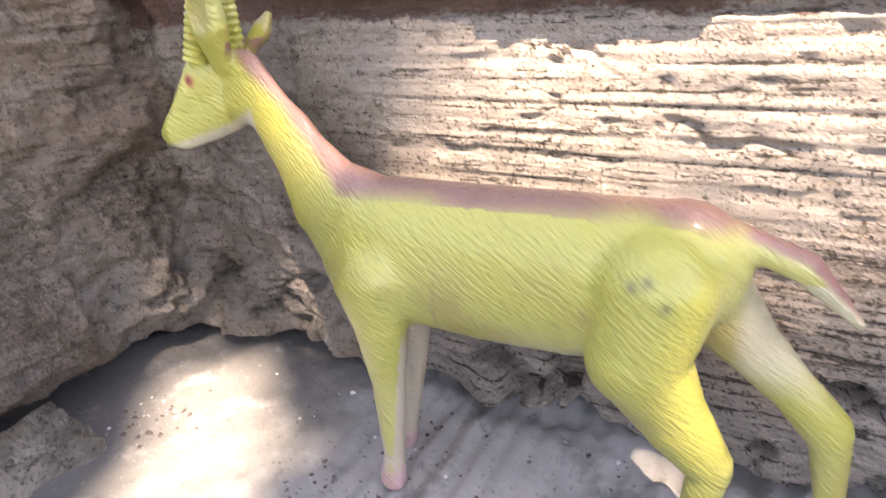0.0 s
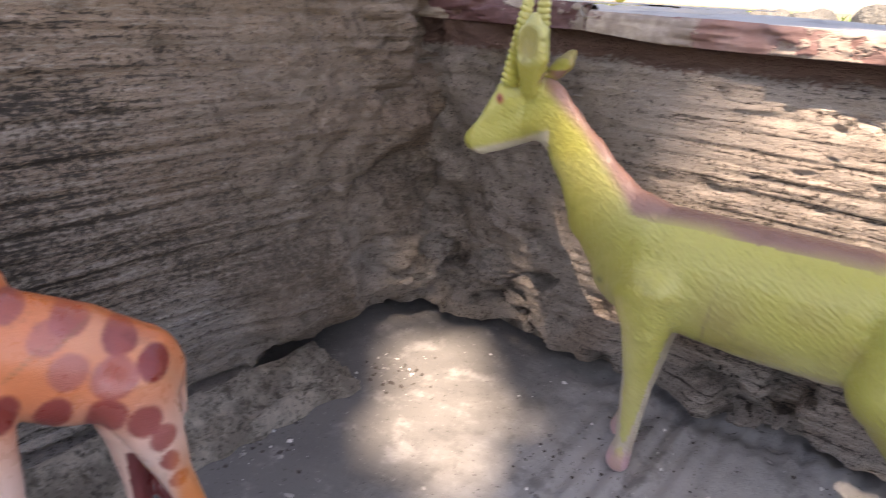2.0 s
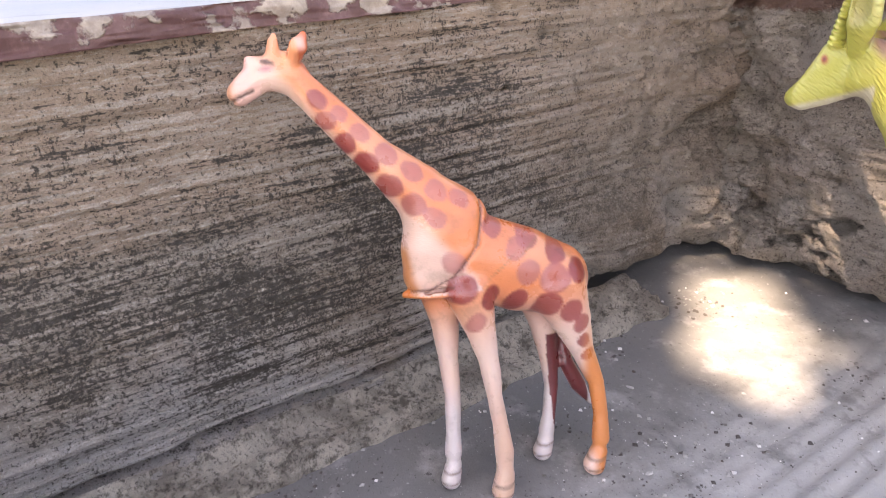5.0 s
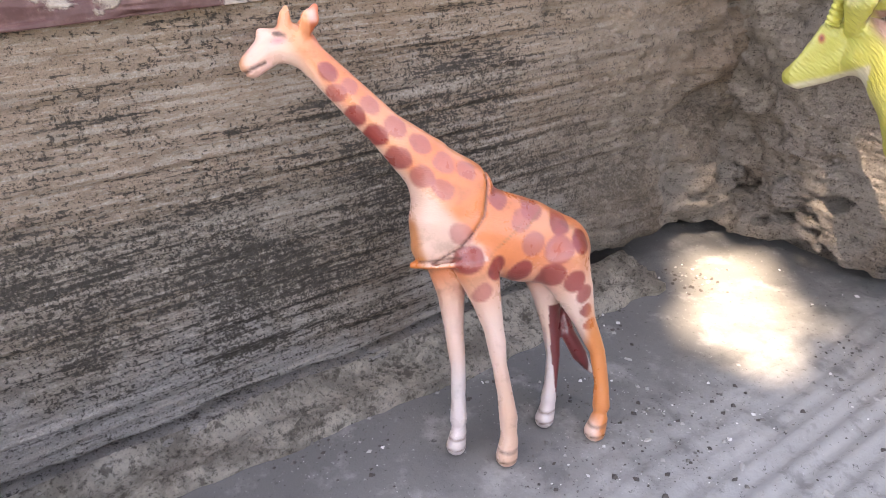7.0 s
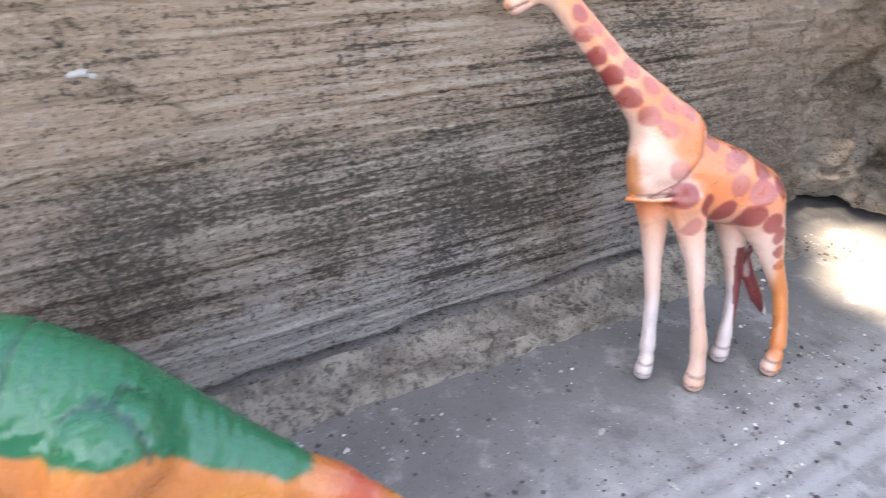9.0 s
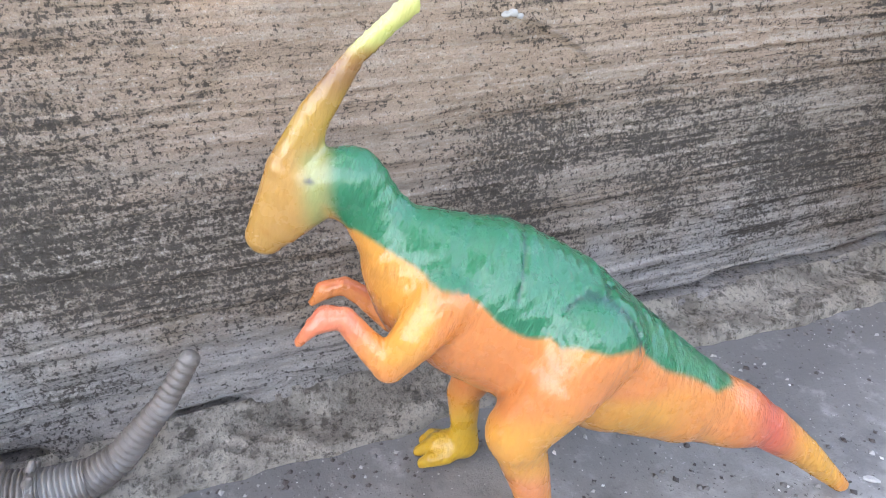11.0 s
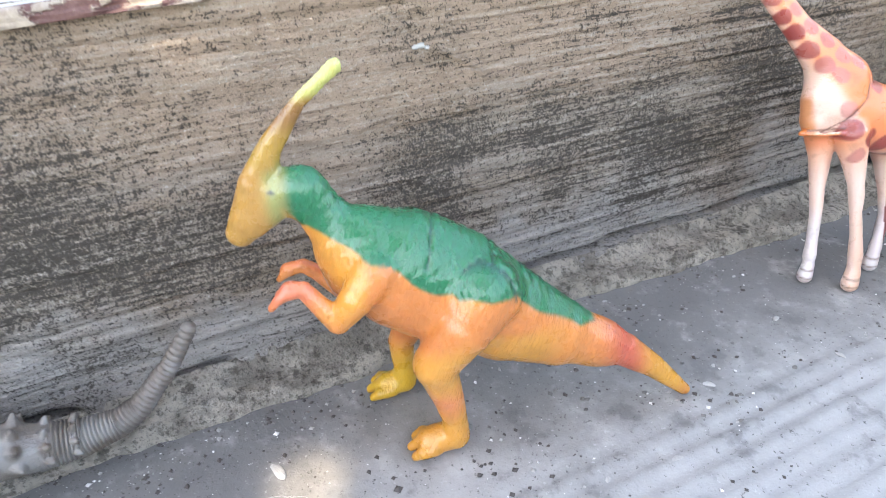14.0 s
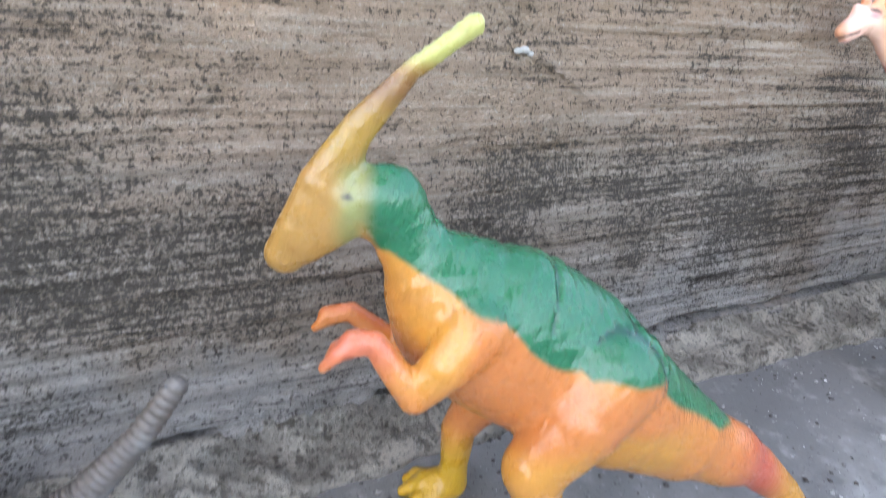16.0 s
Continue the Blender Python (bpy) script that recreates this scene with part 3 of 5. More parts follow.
def figure(name, limbs, size, k, squeeze, paint, material, place, heading, carve=None, extra=(), lean=0.0, bend=None):
    """A moulded figure. limbs: blend, a chain of (s, y, z, radius), s ahead, y to its left, and the part that it belongs to."""
    pts = np.array([p for entry in limbs for p in entry[1]])
    lo = (pts[:, :3] - pts[:, 3:]).min(0) - 0.006
    hi = (pts[:, :3] + pts[:, 3:]).max(0) + 0.006
    axes = [np.arange(a, b, size, dtype=np.float32) for a, b in zip(lo, hi)]
    f = np.full([len(a) for a in axes], 0.05, np.float32)
    for soft, chain, _ in limbs:
        bead(f, axes, chain, k * soft, squeeze if soft >= 1 else 1.0)
    if carve:
        f = carve(f, *np.meshgrid(*axes, indexing="ij", sparse=True))
    flat, q = skin(f, axes)
    v = bend(flat) if bend else flat
    normal = np.zeros_like(v)
    across = np.cross(v[q[:, 2]] - v[q[:, 0]], v[q[:, 3]] - v[q[:, 1]])
    for c in range(4):
        np.add.at(normal, q[:, c], across)
    normal /= np.maximum(np.linalg.norm(normal, axis=1), 1e-12)[:, None]
    root = new(name)
    keys = sorted({entry[2] for entry in limbs})
    owner = np.array([keys.index(entry[2]) for entry in limbs])[nearest_limb(flat, limbs, squeeze)][q[:, 0]]
    for i, key in enumerate(keys):
        mine = q[owner == i]
        if not len(mine):
            continue
        used, where = np.unique(mine, return_inverse=True)
        p = flat[used]
        ob = mesh_object(key.split(":")[0], v[used], where.reshape(-1, 4), material, paint=paint(p[:, 0], p[:, 1], p[:, 2]), parent=root)
        ob.data.normals_split_custom_set_from_vertices(normal[used].tolist())
    for part_name, v2, q2 in extra:
        mesh_object(part_name, bend(v2) if bend else v2, q2, material, paint=paint(v2[:, 0], v2[:, 1], v2[:, 2]), parent=root)
    h = Vector((heading[0], heading[1], 0)).normalized()
    root.matrix_world = Matrix(((h.x, -h.y, 0, place[0]), (h.y, h.x, 0, place[1]), (0, 0, 1, place[2]), (0, 0, 0, 1))) @ pose(0, 0, 0, lean)
    return root


def ringed(points, radii, sides=14, steps=9, swell=0.16):
    """A tube through points whose rings bulge, one ring a point."""
    p, r = np.array(points, float), np.array(radii, float)
    t = np.linspace(0, len(p) - 1, (len(p) - 1) * steps + 1)
    c = np.stack([np.interp(t, np.arange(len(p)), p[:, k]) for k in range(3)], 1)
    rr = np.interp(t, np.arange(len(p)), r) * (1 + swell * (np.abs(np.cos(np.pi * t)) ** 0.7 - 0.6))
    rr[-3:] *= (0.9, 0.7, 0.05)
    ahead = np.gradient(c, axis=0)
    ahead /= np.linalg.norm(ahead, axis=1)[:, None]
    side = np.cross(ahead, np.array([0.0, 1.0, 0.0]))
    side /= np.linalg.norm(side, axis=1)[:, None]
    up = np.cross(side, ahead)
    ang = np.linspace(0, 2 * np.pi, sides, endpoint=False)
    v = c[:, None] + rr[:, None, None] * (side[:, None] * np.cos(ang)[None, :, None] + up[:, None] * np.sin(ang)[None, :, None])
    i = np.arange(len(t) * sides).reshape(len(t), sides)
    n = np.roll(i, -1, axis=1)
    f = np.stack([i[:-1], n[:-1], n[1:], i[1:]], -1).reshape(-1, 4)
    return v.reshape(-1, 3), f


def blend(a, b, t):
    return a * (1 - t[:, None]) + np.array(b) * t[:, None]


def cells(s, z, size, seed):
    """Distance to the nearest of scattered centres, in cells of that size."""
    u, v = s / size, z / size
    i, j = np.floor(u).astype(np.int64), np.floor(v).astype(np.int64)
    best = np.full(u.shape, 9.0)
    for a in (-1, 0, 1):
        for b in (-1, 0, 1):
            cx = i + a + 0.5 + 0.5 * (hash3(i + a, j + b, 0 * i, seed) - 0.5)
            cy = j + b + 0.5 + 0.5 * (hash3(i + a, j + b, 0 * i + 1, seed) - 0.5)
            best = np.minimum(best, np.hypot(u - cx, v - cy))
    return best


def both(chain):
    return [chain, [(s, -y, z, r) for s, y, z, r in chain]]


# ---- giraffe ----
NECK_SPOTS = ((0.0596, 0.1624, 0.0031, 0.8), (0.0527, 0.1569, 0.0028, 0.1), (0.0574, 0.1551, 0.0030, 0.5), (0.0464, 0.1491, 0.0030, 0.1), (0.0520, 0.1462, 0.0034, 0.9), (0.0380, 0.1405, 0.0038, 0.2), (0.0454, 0.1383, 0.0040, 1.0), (0.0299, 0.1332, 0.0036, 0.2), (0.0383, 0.1290, 0.0040, 0.8), (0.0224, 0.1250, 0.0036, 0.0), (0.0307, 0.1208, 0.0041, 0.5), (0.0144, 0.1209, 0.0034, 0.0), (0.0245, 0.1152, 0.0036, 0.2), (0.0204, 0.0974, 0.0042, 0.0))
BODY_SPOTS = ((0.0023, 0.1086, 0.0040, 0.5), (-0.0107, 0.1025, 0.0046, 0.6), (-0.0216, 0.0947, 0.0046, 0.8), (-0.0284, 0.0861, 0.0044, 1.0), (-0.0045, 0.0985, 0.0042, 0.0), (-0.0180, 0.0849, 0.0054, 0.5), (0.0188, 0.0869, 0.0051, 0.9), (0.0082, 0.0820, 0.0042, 0.9), (-0.0029, 0.0783, 0.0043, 0.9), (-0.0148, 0.0747, 0.0047, 0.8), (-0.0236, 0.0711, 0.0044, 0.8), (-0.0273, 0.0649, 0.0034, 0.7), (-0.0282, 0.0577, 0.0027, 0.8), (-0.0302, 0.0512, 0.0025, 0.7), (-0.0080, 0.0888, 0.0046, 0.2), (0.0150, 0.0738, 0.0036, 0.1))


def giraffe_paint(s, y, z):
    c = np.tile((0.76, 0.225, 0.085), (len(s), 1))
    patch = vnoise(s * 70, z * 70, y * 70, 19)
    c = blend(c, (0.76, 0.38, 0.22), step(0.4, 0.8, patch) * 0.5)
    c = blend(c, (0.74, 0.54, 0.45), step(0.086, 0.058, z) * 0.9)
    low = step(0.008, -0.001, z - (0.1663 + 1.408 * (s - 0.0695))) * (z > 0.086) * (s > 0.012)
    c = blend(c, (0.76, 0.52, 0.42), low * 0.85)
    c = blend(c, (0.80, 0.46, 0.38), step(0.072, 0.082, s) * 0.85 * (z > 0.15))
    c = blend(c, (0.62, 0.28, 0.14), step(0.0850, 0.0885, s) * 0.8)
    ds, dz = 0.0016 * (vnoise(s * 240, z * 240, 0, 44) - 0.5), 0.0016 * (vnoise(s * 240, z * 240, 5, 45) - 0.5)
    for spots, squash in ((NECK_SPOTS, 0.80), (BODY_SPOTS, 0.85)):
        for cs, cz, r, deep in spots:
            du, dw = (s - cs + z - cz + ds) * 0.7071, (z - cz - s + cs + dz) * 0.7071
            du, dw = (du * squash, dw) if squash < 0.82 else (du, dw * squash)
            ink = np.array((0.46, 0.135, 0.115)) * (1 - deep) + np.array((0.27, 0.028, 0.026)) * deep
            c = blend(c, ink, step(1.12, 0.86, np.hypot(du, dw) / r) * (0.72 + 0.22 * deep))
    c = blend(c, (0.66, 0.19, 0.03), step(-0.026, -0.031, s) * step(0.070, 0.045, z) * (y > 0) * 0.9)
    c = blend(c, (0.60, 0.54, 0.53), step(0.05, 0.03, z) * (y < 0) * 0.85)
    c = blend(c, (0.62, 0.36, 0.24), step(0.05, 0.03, z) * (y > 0) * (s > -0.01) * step(0.008, 0.012, y) * 0.7)
    c = blend(c, (0.70, 0.16, 0.035), step(0.100, 0.108, z + 0.55 * (-0.012 - s)) * (s < 0.0) * (z < 0.112) * step(0.078, 0.085, z) * 0.6)
    top = step(-0.002, 0.0005, z - (0.1744 + 0.915 * (s - 0.0622))) * (s > 0.002) * (s < 0.064)
    c = blend(c, (0.50, 0.085, 0.03), top * 0.8)
    tail = step(0.005, 0.003, np.abs(y + 0.002)) * (s < -0.019) * (z < 0.058) * (s > -0.036)
    c = blend(c, (0.17, 0.03, 0.03), tail)
    for hz, hw in ((0.0085, 0.0006), (0.0042, 0.0005)):
        c = blend(c, (0.14, 0.07, 0.05), np.exp(-((z + 0.30 * y - hz) / hw) ** 2) * 0.8)
    c = blend(c, (0.55, 0.19, 0.055), step(0.0315, 0.0345, s - 0.15 * (z - 0.09)) * step(0.108, 0.103, z) * (z > 0.0845) * step(0.008, 0.004, y) * 0.85)
    seam = np.abs(s - np.interp(z, (0.0868, 0.0919, 0.1030, 0.1189), (0.0304, 0.0207, 0.0101, 0.0045)))
    c = blend(c, (0.15, 0.05, 0.035), np.exp(-(seam / 0.0007) ** 2) * (z > 0.0868) * (z < 0.122) * 0.85)
    c = blend(c, (0.62, 0.17, 0.04), step(0.0345, 0.0365, s) * (z > 0.083) * (z < 0.0895) * 0.9)
    c = blend(c, (0.10, 0.035, 0.025), np.exp(-((z - 0.0879) / 0.0005) ** 2) * (s > 0.021) * (s < 0.036) * 0.8)
    for ls, lz, sl in ((0.002, 0.093, -0.7), (-0.010, 0.098, -0.6)):
        c = blend(c, (0.30, 0.14, 0.06), np.exp(-(((z - lz) - sl * (s - ls)) / 0.0005) ** 2 - ((s - ls) / 0.006) ** 2) * 0.6)
    c = blend(c, (0.70, 0.55, 0.50), np.exp(-((s - 0.0628) / 0.0016) ** 4 - ((z - 0.1812) / 0.0024) ** 4) * (y > 0.0090) * 0.55)
    c = blend(c, (0.36, 0.13, 0.16), np.exp(-((s - 0.0750) / 0.0026) ** 2 - ((z - 0.1745) / 0.0013) ** 2) * 0.8)
    c = blend(c, (0.05, 0.025, 0.02), np.exp(-((s - 0.0744) / 0.0021) ** 4 - ((z - 0.1766 - 0.25 * (s - 0.0744)) / 0.0009) ** 4) * 0.85)
    lid = np.abs((z - 0.1771) - 0.35 * (s - 0.0744) + 110.0 * (s - 0.0744) ** 2)
    c = blend(c, (0.07, 0.03, 0.02), np.exp(-(lid / 0.0005) ** 2) * (np.abs(s - 0.0744) < 0.0022) * 0.85)
    c = blend(c, (0.06, 0.03, 0.02), np.exp(-((z - (0.1650 + 0.35 * (0.0885 - s))) / 0.0006) ** 2) * (s > 0.0800) * 0.9)
    return c


limbs = [
    (1.0, [(0.0658, 0, 0.1704, 0.0054), (0.0408, 0, 0.1400, 0.0072), (0.0267, 0, 0.1247, 0.0108), (0.0175, 0, 0.1115, 0.0150)], "neck"),
    (1.0, [(0.0175, 0, 0.1090, 0.0160), (0.0150, 0, 0.1000, 0.0165), (-0.010, 0, 0.0882, 0.0172), (-0.0245, 0, 0.0820, 0.0145)], "body"),
    (1.0, [(0.0255, 0, 0.1010, 0.0115), (0.0275, 0, 0.0935, 0.0098)], "neck"),
    (1.0, [(0.0690, 0, 0.1742, 0.0066), (0.0775, 0, 0.1728, 0.0058), (0.0848, 0, 0.1678, 0.0044)], "head"),
    (0.5, [(0.0800, 0, 0.1785, 0.0017), (0.0780, 0, 0.1772, 0.0024)], "head"),
    (0.3, [(0.0230, 0.0115, 0.0858, 0.0010), (0.0310, 0.0075, 0.0858, 0.0011), (0.0375, 0.0, 0.0866, 0.0015), (0.0310, -0.0075, 0.0858, 0.0011)], "neck"),
    (0.6, [(0.0225, -0.0045, 0.0860, 0.0088), (0.0222, -0.0050, 0.0720, 0.0058), (0.0228, -0.0055, 0.0565, 0.0041), (0.0232, -0.0055, 0.0400, 0.0033), (0.0250, -0.0055, 0.0260, 0.0031), (0.0262, -0.0055, 0.0165, 0.0036)], "leg:1"),
    (0.3, [(0.0268, -0.0055, 0.0118, 0.0034), (0.0288, -0.0055, 0.0055, 0.0042)], "hoof:1"),
    (0.6, [(0.0140, 0.0070, 0.0840, 0.0092), (0.0118, 0.0075, 0.0690, 0.0060), (0.0104, 0.0080, 0.0570, 0.0041), (0.0100, 0.0080, 0.0510, 0.0040), (0.0099, 0.0080, 0.0420, 0.0031), (0.0090, 0.0080, 0.0290, 0.0032), (0.0088, 0.0080, 0.0180, 0.0039), (0.0094, 0.0080, 0.0120, 0.0034)], "leg:2"),
    (0.3, [(0.0098, 0.0080, 0.0085, 0.0039), (0.0116, 0.0080, 0.0020, 0.0046)], "hoof:2"),
    (0.6, [(-0.0200, -0.0060, 0.0770, 0.0110), (-0.0208, -0.0070, 0.0630, 0.0064), (-0.0212, -0.0070, 0.0480, 0.0040), (-0.0210, -0.0070, 0.0340, 0.0030), (-0.0182, -0.0070, 0.0210, 0.0029), (-0.0165, -0.0070, 0.0150, 0.0035)], "leg:3"),
    (0.3, [(-0.0156, -0.0070, 0.0110, 0.0035), (-0.0134, -0.0070, 0.0060, 0.0042)], "hoof:3"),
    (0.6, [(-0.0225, 0.0060, 0.0800, 0.0125), (-0.0262, 0.0075, 0.0665, 0.0085), (-0.0298, 0.0080, 0.0520, 0.0048), (-0.0345, 0.0080, 0.0370, 0.0033), (-0.0350, 0.0080, 0.0230, 0.0031), (-0.0338, 0.0080, 0.0125, 0.0037)], "leg:4"),
    (0.3, [(-0.0322, 0.0080, 0.0070, 0.0037), (-0.0296, 0.0080, 0.0020, 0.0046)], "hoof:4"),
    (0.5, [(-0.0375, 0, 0.0815, 0.0016), (-0.0370, -0.003, 0.0660, 0.0014), (-0.0280, -0.006, 0.0530, 0.0016), (-0.0285, -0.006, 0.0430, 0.0032), (-0.0330, -0.006, 0.0320, 0.0034), (-0.0380, -0.006, 0.0225, 0.0011)], "tail"),
]
for i, (chain, key) in enumerate((([(0.0720, 0.0030, 0.1785, 0.0026), (0.0712, 0.0042, 0.1830, 0.0020), (0.0706, 0.0044, 0.1850, 0.0012)], "horn"), ([(0.0655, 0.0048, 0.1765, 0.0020), (0.0632, 0.0078, 0.1805, 0.0033), (0.0612, 0.0088, 0.1838, 0.0015)], "ear"))):
    limbs += [(0.5, c, "%s:%d" % (key, n)) for n, c in enumerate(both(chain))]


def giraffe_carve(f, s, y, z):
    seam = np.abs(s - np.interp(z, (0.0868, 0.0919, 0.1030, 0.1189), (0.0304, 0.0207, 0.0101, 0.0045)))
    folds = np.sin((s - 0.4 * z) * 2 * np.pi / 0.0026) * np.exp(-((s - 0.063) / 0.004) ** 2 - ((z - 0.163) / 0.005) ** 2)
    pit = ((s - 0.0628) / 0.0022) ** 2 + ((np.abs(y) - 0.0112) / 0.0022) ** 2 + ((z - 0.1812) / 0.0030) ** 2
    mouth = np.exp(-((z - (0.1650 + 0.35 * (0.0885 - s))) / 0.0006) ** 2) * (s > 0.0790)
    return f + (0.0012 * np.exp(-(seam / 0.0008) ** 2) * (z > 0.0868) * (z < 0.122) + 0.0003 * folds + 0.0016 * np.exp(-pit) + 0.0009 * mouth).astype(np.float32)


GIRAFFE = toy_material("painted soft plastic, giraffe", 0.24, 0.15, 0.3)
tagged(figure("toy_giraffe", limbs, 0.0009, 0.0045, 0.85, giraffe_paint, GIRAFFE, (0.088, -0.212, 0.0), (-0.26, -0.966), giraffe_carve, (), 17.2), "orange plastic toy giraffe with dark red spots, standing on cement", "toy giraffe")


# ---- crested dinosaur ----
def dino_paint(s, y, z):
    c = np.tile((0.64, 0.205, 0.055), (len(s), 1))
    patch = vnoise(s * 45, z * 45, y * 45, 21)
    c = blend(c, (0.64, 0.30, 0.045), step(0.45, 0.7, patch) * 0.7)
    c = blend(c, (0.60, 0.34, 0.03), step(0.040, 0.014, z) * step(0.03, 0.0, -s - 0.02) * np.where(y > 0, 0.45, 1.0))
    c = blend(c, (0.60, 0.33, 0.04), step(-0.010, -0.030, z - np.interp(s, (-0.09, -0.05, 0.0), (0.045, 0.062, 0.075))) * step(-0.03, -0.05, s) * 0.3)
    edge = np.interp(s, (-0.0704, -0.0586, -0.0450, -0.0417, -0.0318, -0.0208, -0.0180, -0.0039, 0.0060, 0.0252, 0.0326), (0.0500, 0.0590, 0.0670, 0.0705, 0.0705, 0.0735, 0.0775, 0.0835, 0.0930, 0.0990, 0.1030))
    edge = edge + 0.0065 * step(0.010, 0.020, y) * np.exp(-((s + 0.033) / 0.013) ** 4)
    edge = edge + 0.003 * (vnoise(s * 90, y * 60, 0, 5) - 0.5)
    green = step(-0.001, 0.001, z - edge) * step(-0.0805, -0.0780, s - 0.35 * (z - 0.045)) * step(0.047, 0.040, s)
    arm = (s > 0.003) * (z < 0.092) * (np.abs(y) > 0.013)
    green = green * (1 - arm)
    green = green * (1 - step(0.0, 0.004, (s - 0.024) - (z - 0.085) * 0.55) * (z < 0.112))
    c = blend(c, (0.005, 0.155, 0.068), green)
    c = blend(c, (0.004, 0.11, 0.055), green * step(0.45, 0.75, fbm(s * 60, z * 60, y * 60, 23)) * 0.25)
    head = step(0.036, 0.044, s) * (z > 0.088)
    c = blend(c, (0.43, 0.235, 0.06), head * 0.9)
    c = blend(c, (0.24, 0.30, 0.11), head * step(0.050, 0.042, s) * step(0.129, 0.122, z) * 0.85)
    crest = step(0.124, 0.130, z) * (z > 0.1)
    c = blend(c, (0.42, 0.24, 0.05), crest * step(0.036, 0.040, s + (z - 0.13) * 0.8))
    c = blend(c, (0.22, 0.095, 0.035), crest * np.exp(-((z - 0.1445) / 0.006) ** 2) * 0.85)
    c = blend(c, (0.48, 0.47, 0.15), step(0.148, 0.153, z))
    c = blend(c, (0.55, 0.09, 0.06), np.exp(-((s + 0.092) / 0.009) ** 2) * 0.85 * (z < 0.05))
    c = blend(c, (0.72, 0.17, 0.10), step(0.022, 0.034, s) * (z < 0.092) * (np.abs(y) > 0.014) * (0.35 + 0.45 * step(0.074, 0.086, z)))
    c = blend(c, (0.72, 0.22, 0.10), np.exp(-((s + 0.014) / 0.007) ** 2 - ((z - 0.030) / 0.007) ** 2) * 0.6)
    for es in (0.0442,):
        c = blend(c, (0.015, 0.012, 0.01), np.exp(-(np.hypot(s - es, (z - 0.1178) * 1.4) / 0.0013) ** 4))
    c = blend(c, (0.35, 0.15, 0.03), np.exp(-(np.hypot(s - 0.0575, z - 0.103) / 0.0011) ** 2) * 0.8)
    c = blend(c, (0.01, 0.08, 0.05), np.exp(-(((s + 0.0120) - 0.21 * (0.1 - z)) / 0.0005) ** 2) * (z > 0.088) * 0.9)
    ring = np.abs(np.hypot(s + 0.0295, z - 0.0755) - 0.0123)
    c = blend(c, (0.01, 0.07, 0.05), np.exp(-(ring / 0.0005) ** 2) * (z > 0.0745 + 0.55 * (s + 0.0413)) * (y > 0.006) * 0.9)
    return c


limbs = [
    (1.0, [(-0.1225, 0, 0.0040, 0.0028), (-0.106, 0, 0.0195, 0.0055), (-0.092, 0, 0.0300, 0.0078), (-0.080, 0, 0.0352, 0.0104)], "tail"),
    (1.0, [(-0.080, 0, 0.0352, 0.0104), (-0.062, 0, 0.0425, 0.0158), (-0.040, 0, 0.0540, 0.0215), (-0.018, 0, 0.0690, 0.0255), (-0.002, 0, 0.0782, 0.0256), (0.010, 0, 0.0840, 0.0215)], "body"),
    (1.0, [(0.010, 0, 0.0850, 0.0205), (0.0195, 0, 0.0935, 0.0140), (0.0270, 0, 0.1040, 0.0096), (0.0325, 0, 0.1140, 0.0084)], "neck"),
    (1.0, [(0.0352, 0, 0.1165, 0.0086), (0.0440, 0, 0.1130, 0.0078), (0.0545, 0, 0.1035, 0.0062), (0.0588, 0, 0.0990, 0.0040)], "head"),
    (1.0, [(0.0605, 0, 0.1000, 0.0040), (0.0510, 0, 0.1190, 0.0058), (0.0420, 0, 0.1340, 0.0044), (0.0305, 0, 0.1485, 0.0026), (0.0165, 0, 0.1602, 0.0026)], "crest"),
    (0.5, [(0.0095, 0.0140, 0.0870, 0.0092), (0.0175, 0.0195, 0.0790, 0.0066), (0.0248, 0.0205, 0.0708, 0.0050), (0.0312, 0.0200, 0.0785, 0.0038), (0.0358, 0.0195, 0.0852, 0.0032), (0.0410, 0.0190, 0.0850, 0.0033)], "arm:1"),
    (0.3, [(0.0405, 0.0200, 0.0850, 0.0026), (0.0448, 0.0215, 0.0828, 0.0021), (0.0482, 0.0215, 0.0790, 0.0014)], "arm:1"),
    (0.3, [(0.0405, 0.0180, 0.0850, 0.0026), (0.0450, 0.0170, 0.0818, 0.0021), (0.0470, 0.0165, 0.0780, 0.0014)], "arm:1"),
    (0.5, [(0.012, -0.013, 0.0800, 0.0085), (0.0275, -0.0170, 0.0610, 0.0050), (0.0370, -0.0170, 0.0695, 0.0035), (0.0420, -0.0165, 0.0735, 0.0031), (0.0490, -0.0160, 0.0725, 0.0028)], "arm:2"),
    (0.3, [(0.0480, -0.0150, 0.0725, 0.0023), (0.0525, -0.0140, 0.0690, 0.0014)], "arm:2"),
    (0.75, [(-0.0305, 0.0120, 0.0735, 0.0150), (-0.0220, 0.0180, 0.0620, 0.0118), (-0.0105, 0.0205, 0.0475, 0.0090)], "leg:1"),
    (0.5, [(-0.0105, 0.0205, 0.0450, 0.0084), (-0.0145, 0.0205, 0.0290, 0.0064), (-0.0168, 0.0205, 0.0170, 0.0052), (-0.0165, 0.0205, 0.0080, 0.0064), (-0.0060, 0.0205, 0.0055, 0.0060)], "leg:1"),
    (0.75, [(-0.020, -0.012, 0.0660, 0.0140), (-0.002, -0.0165, 0.0440, 0.0090)], "leg:2"),
    (0.5, [(-0.002, -0.0165, 0.0440, 0.0082), (0.0045, -0.017, 0.0300, 0.0060), (0.0045, -0.017, 0.0150, 0.0048), (0.0050, -0.017, 0.0070, 0.0060), (0.0130, -0.017, 0.0048, 0.0056)], "leg:2"),
]
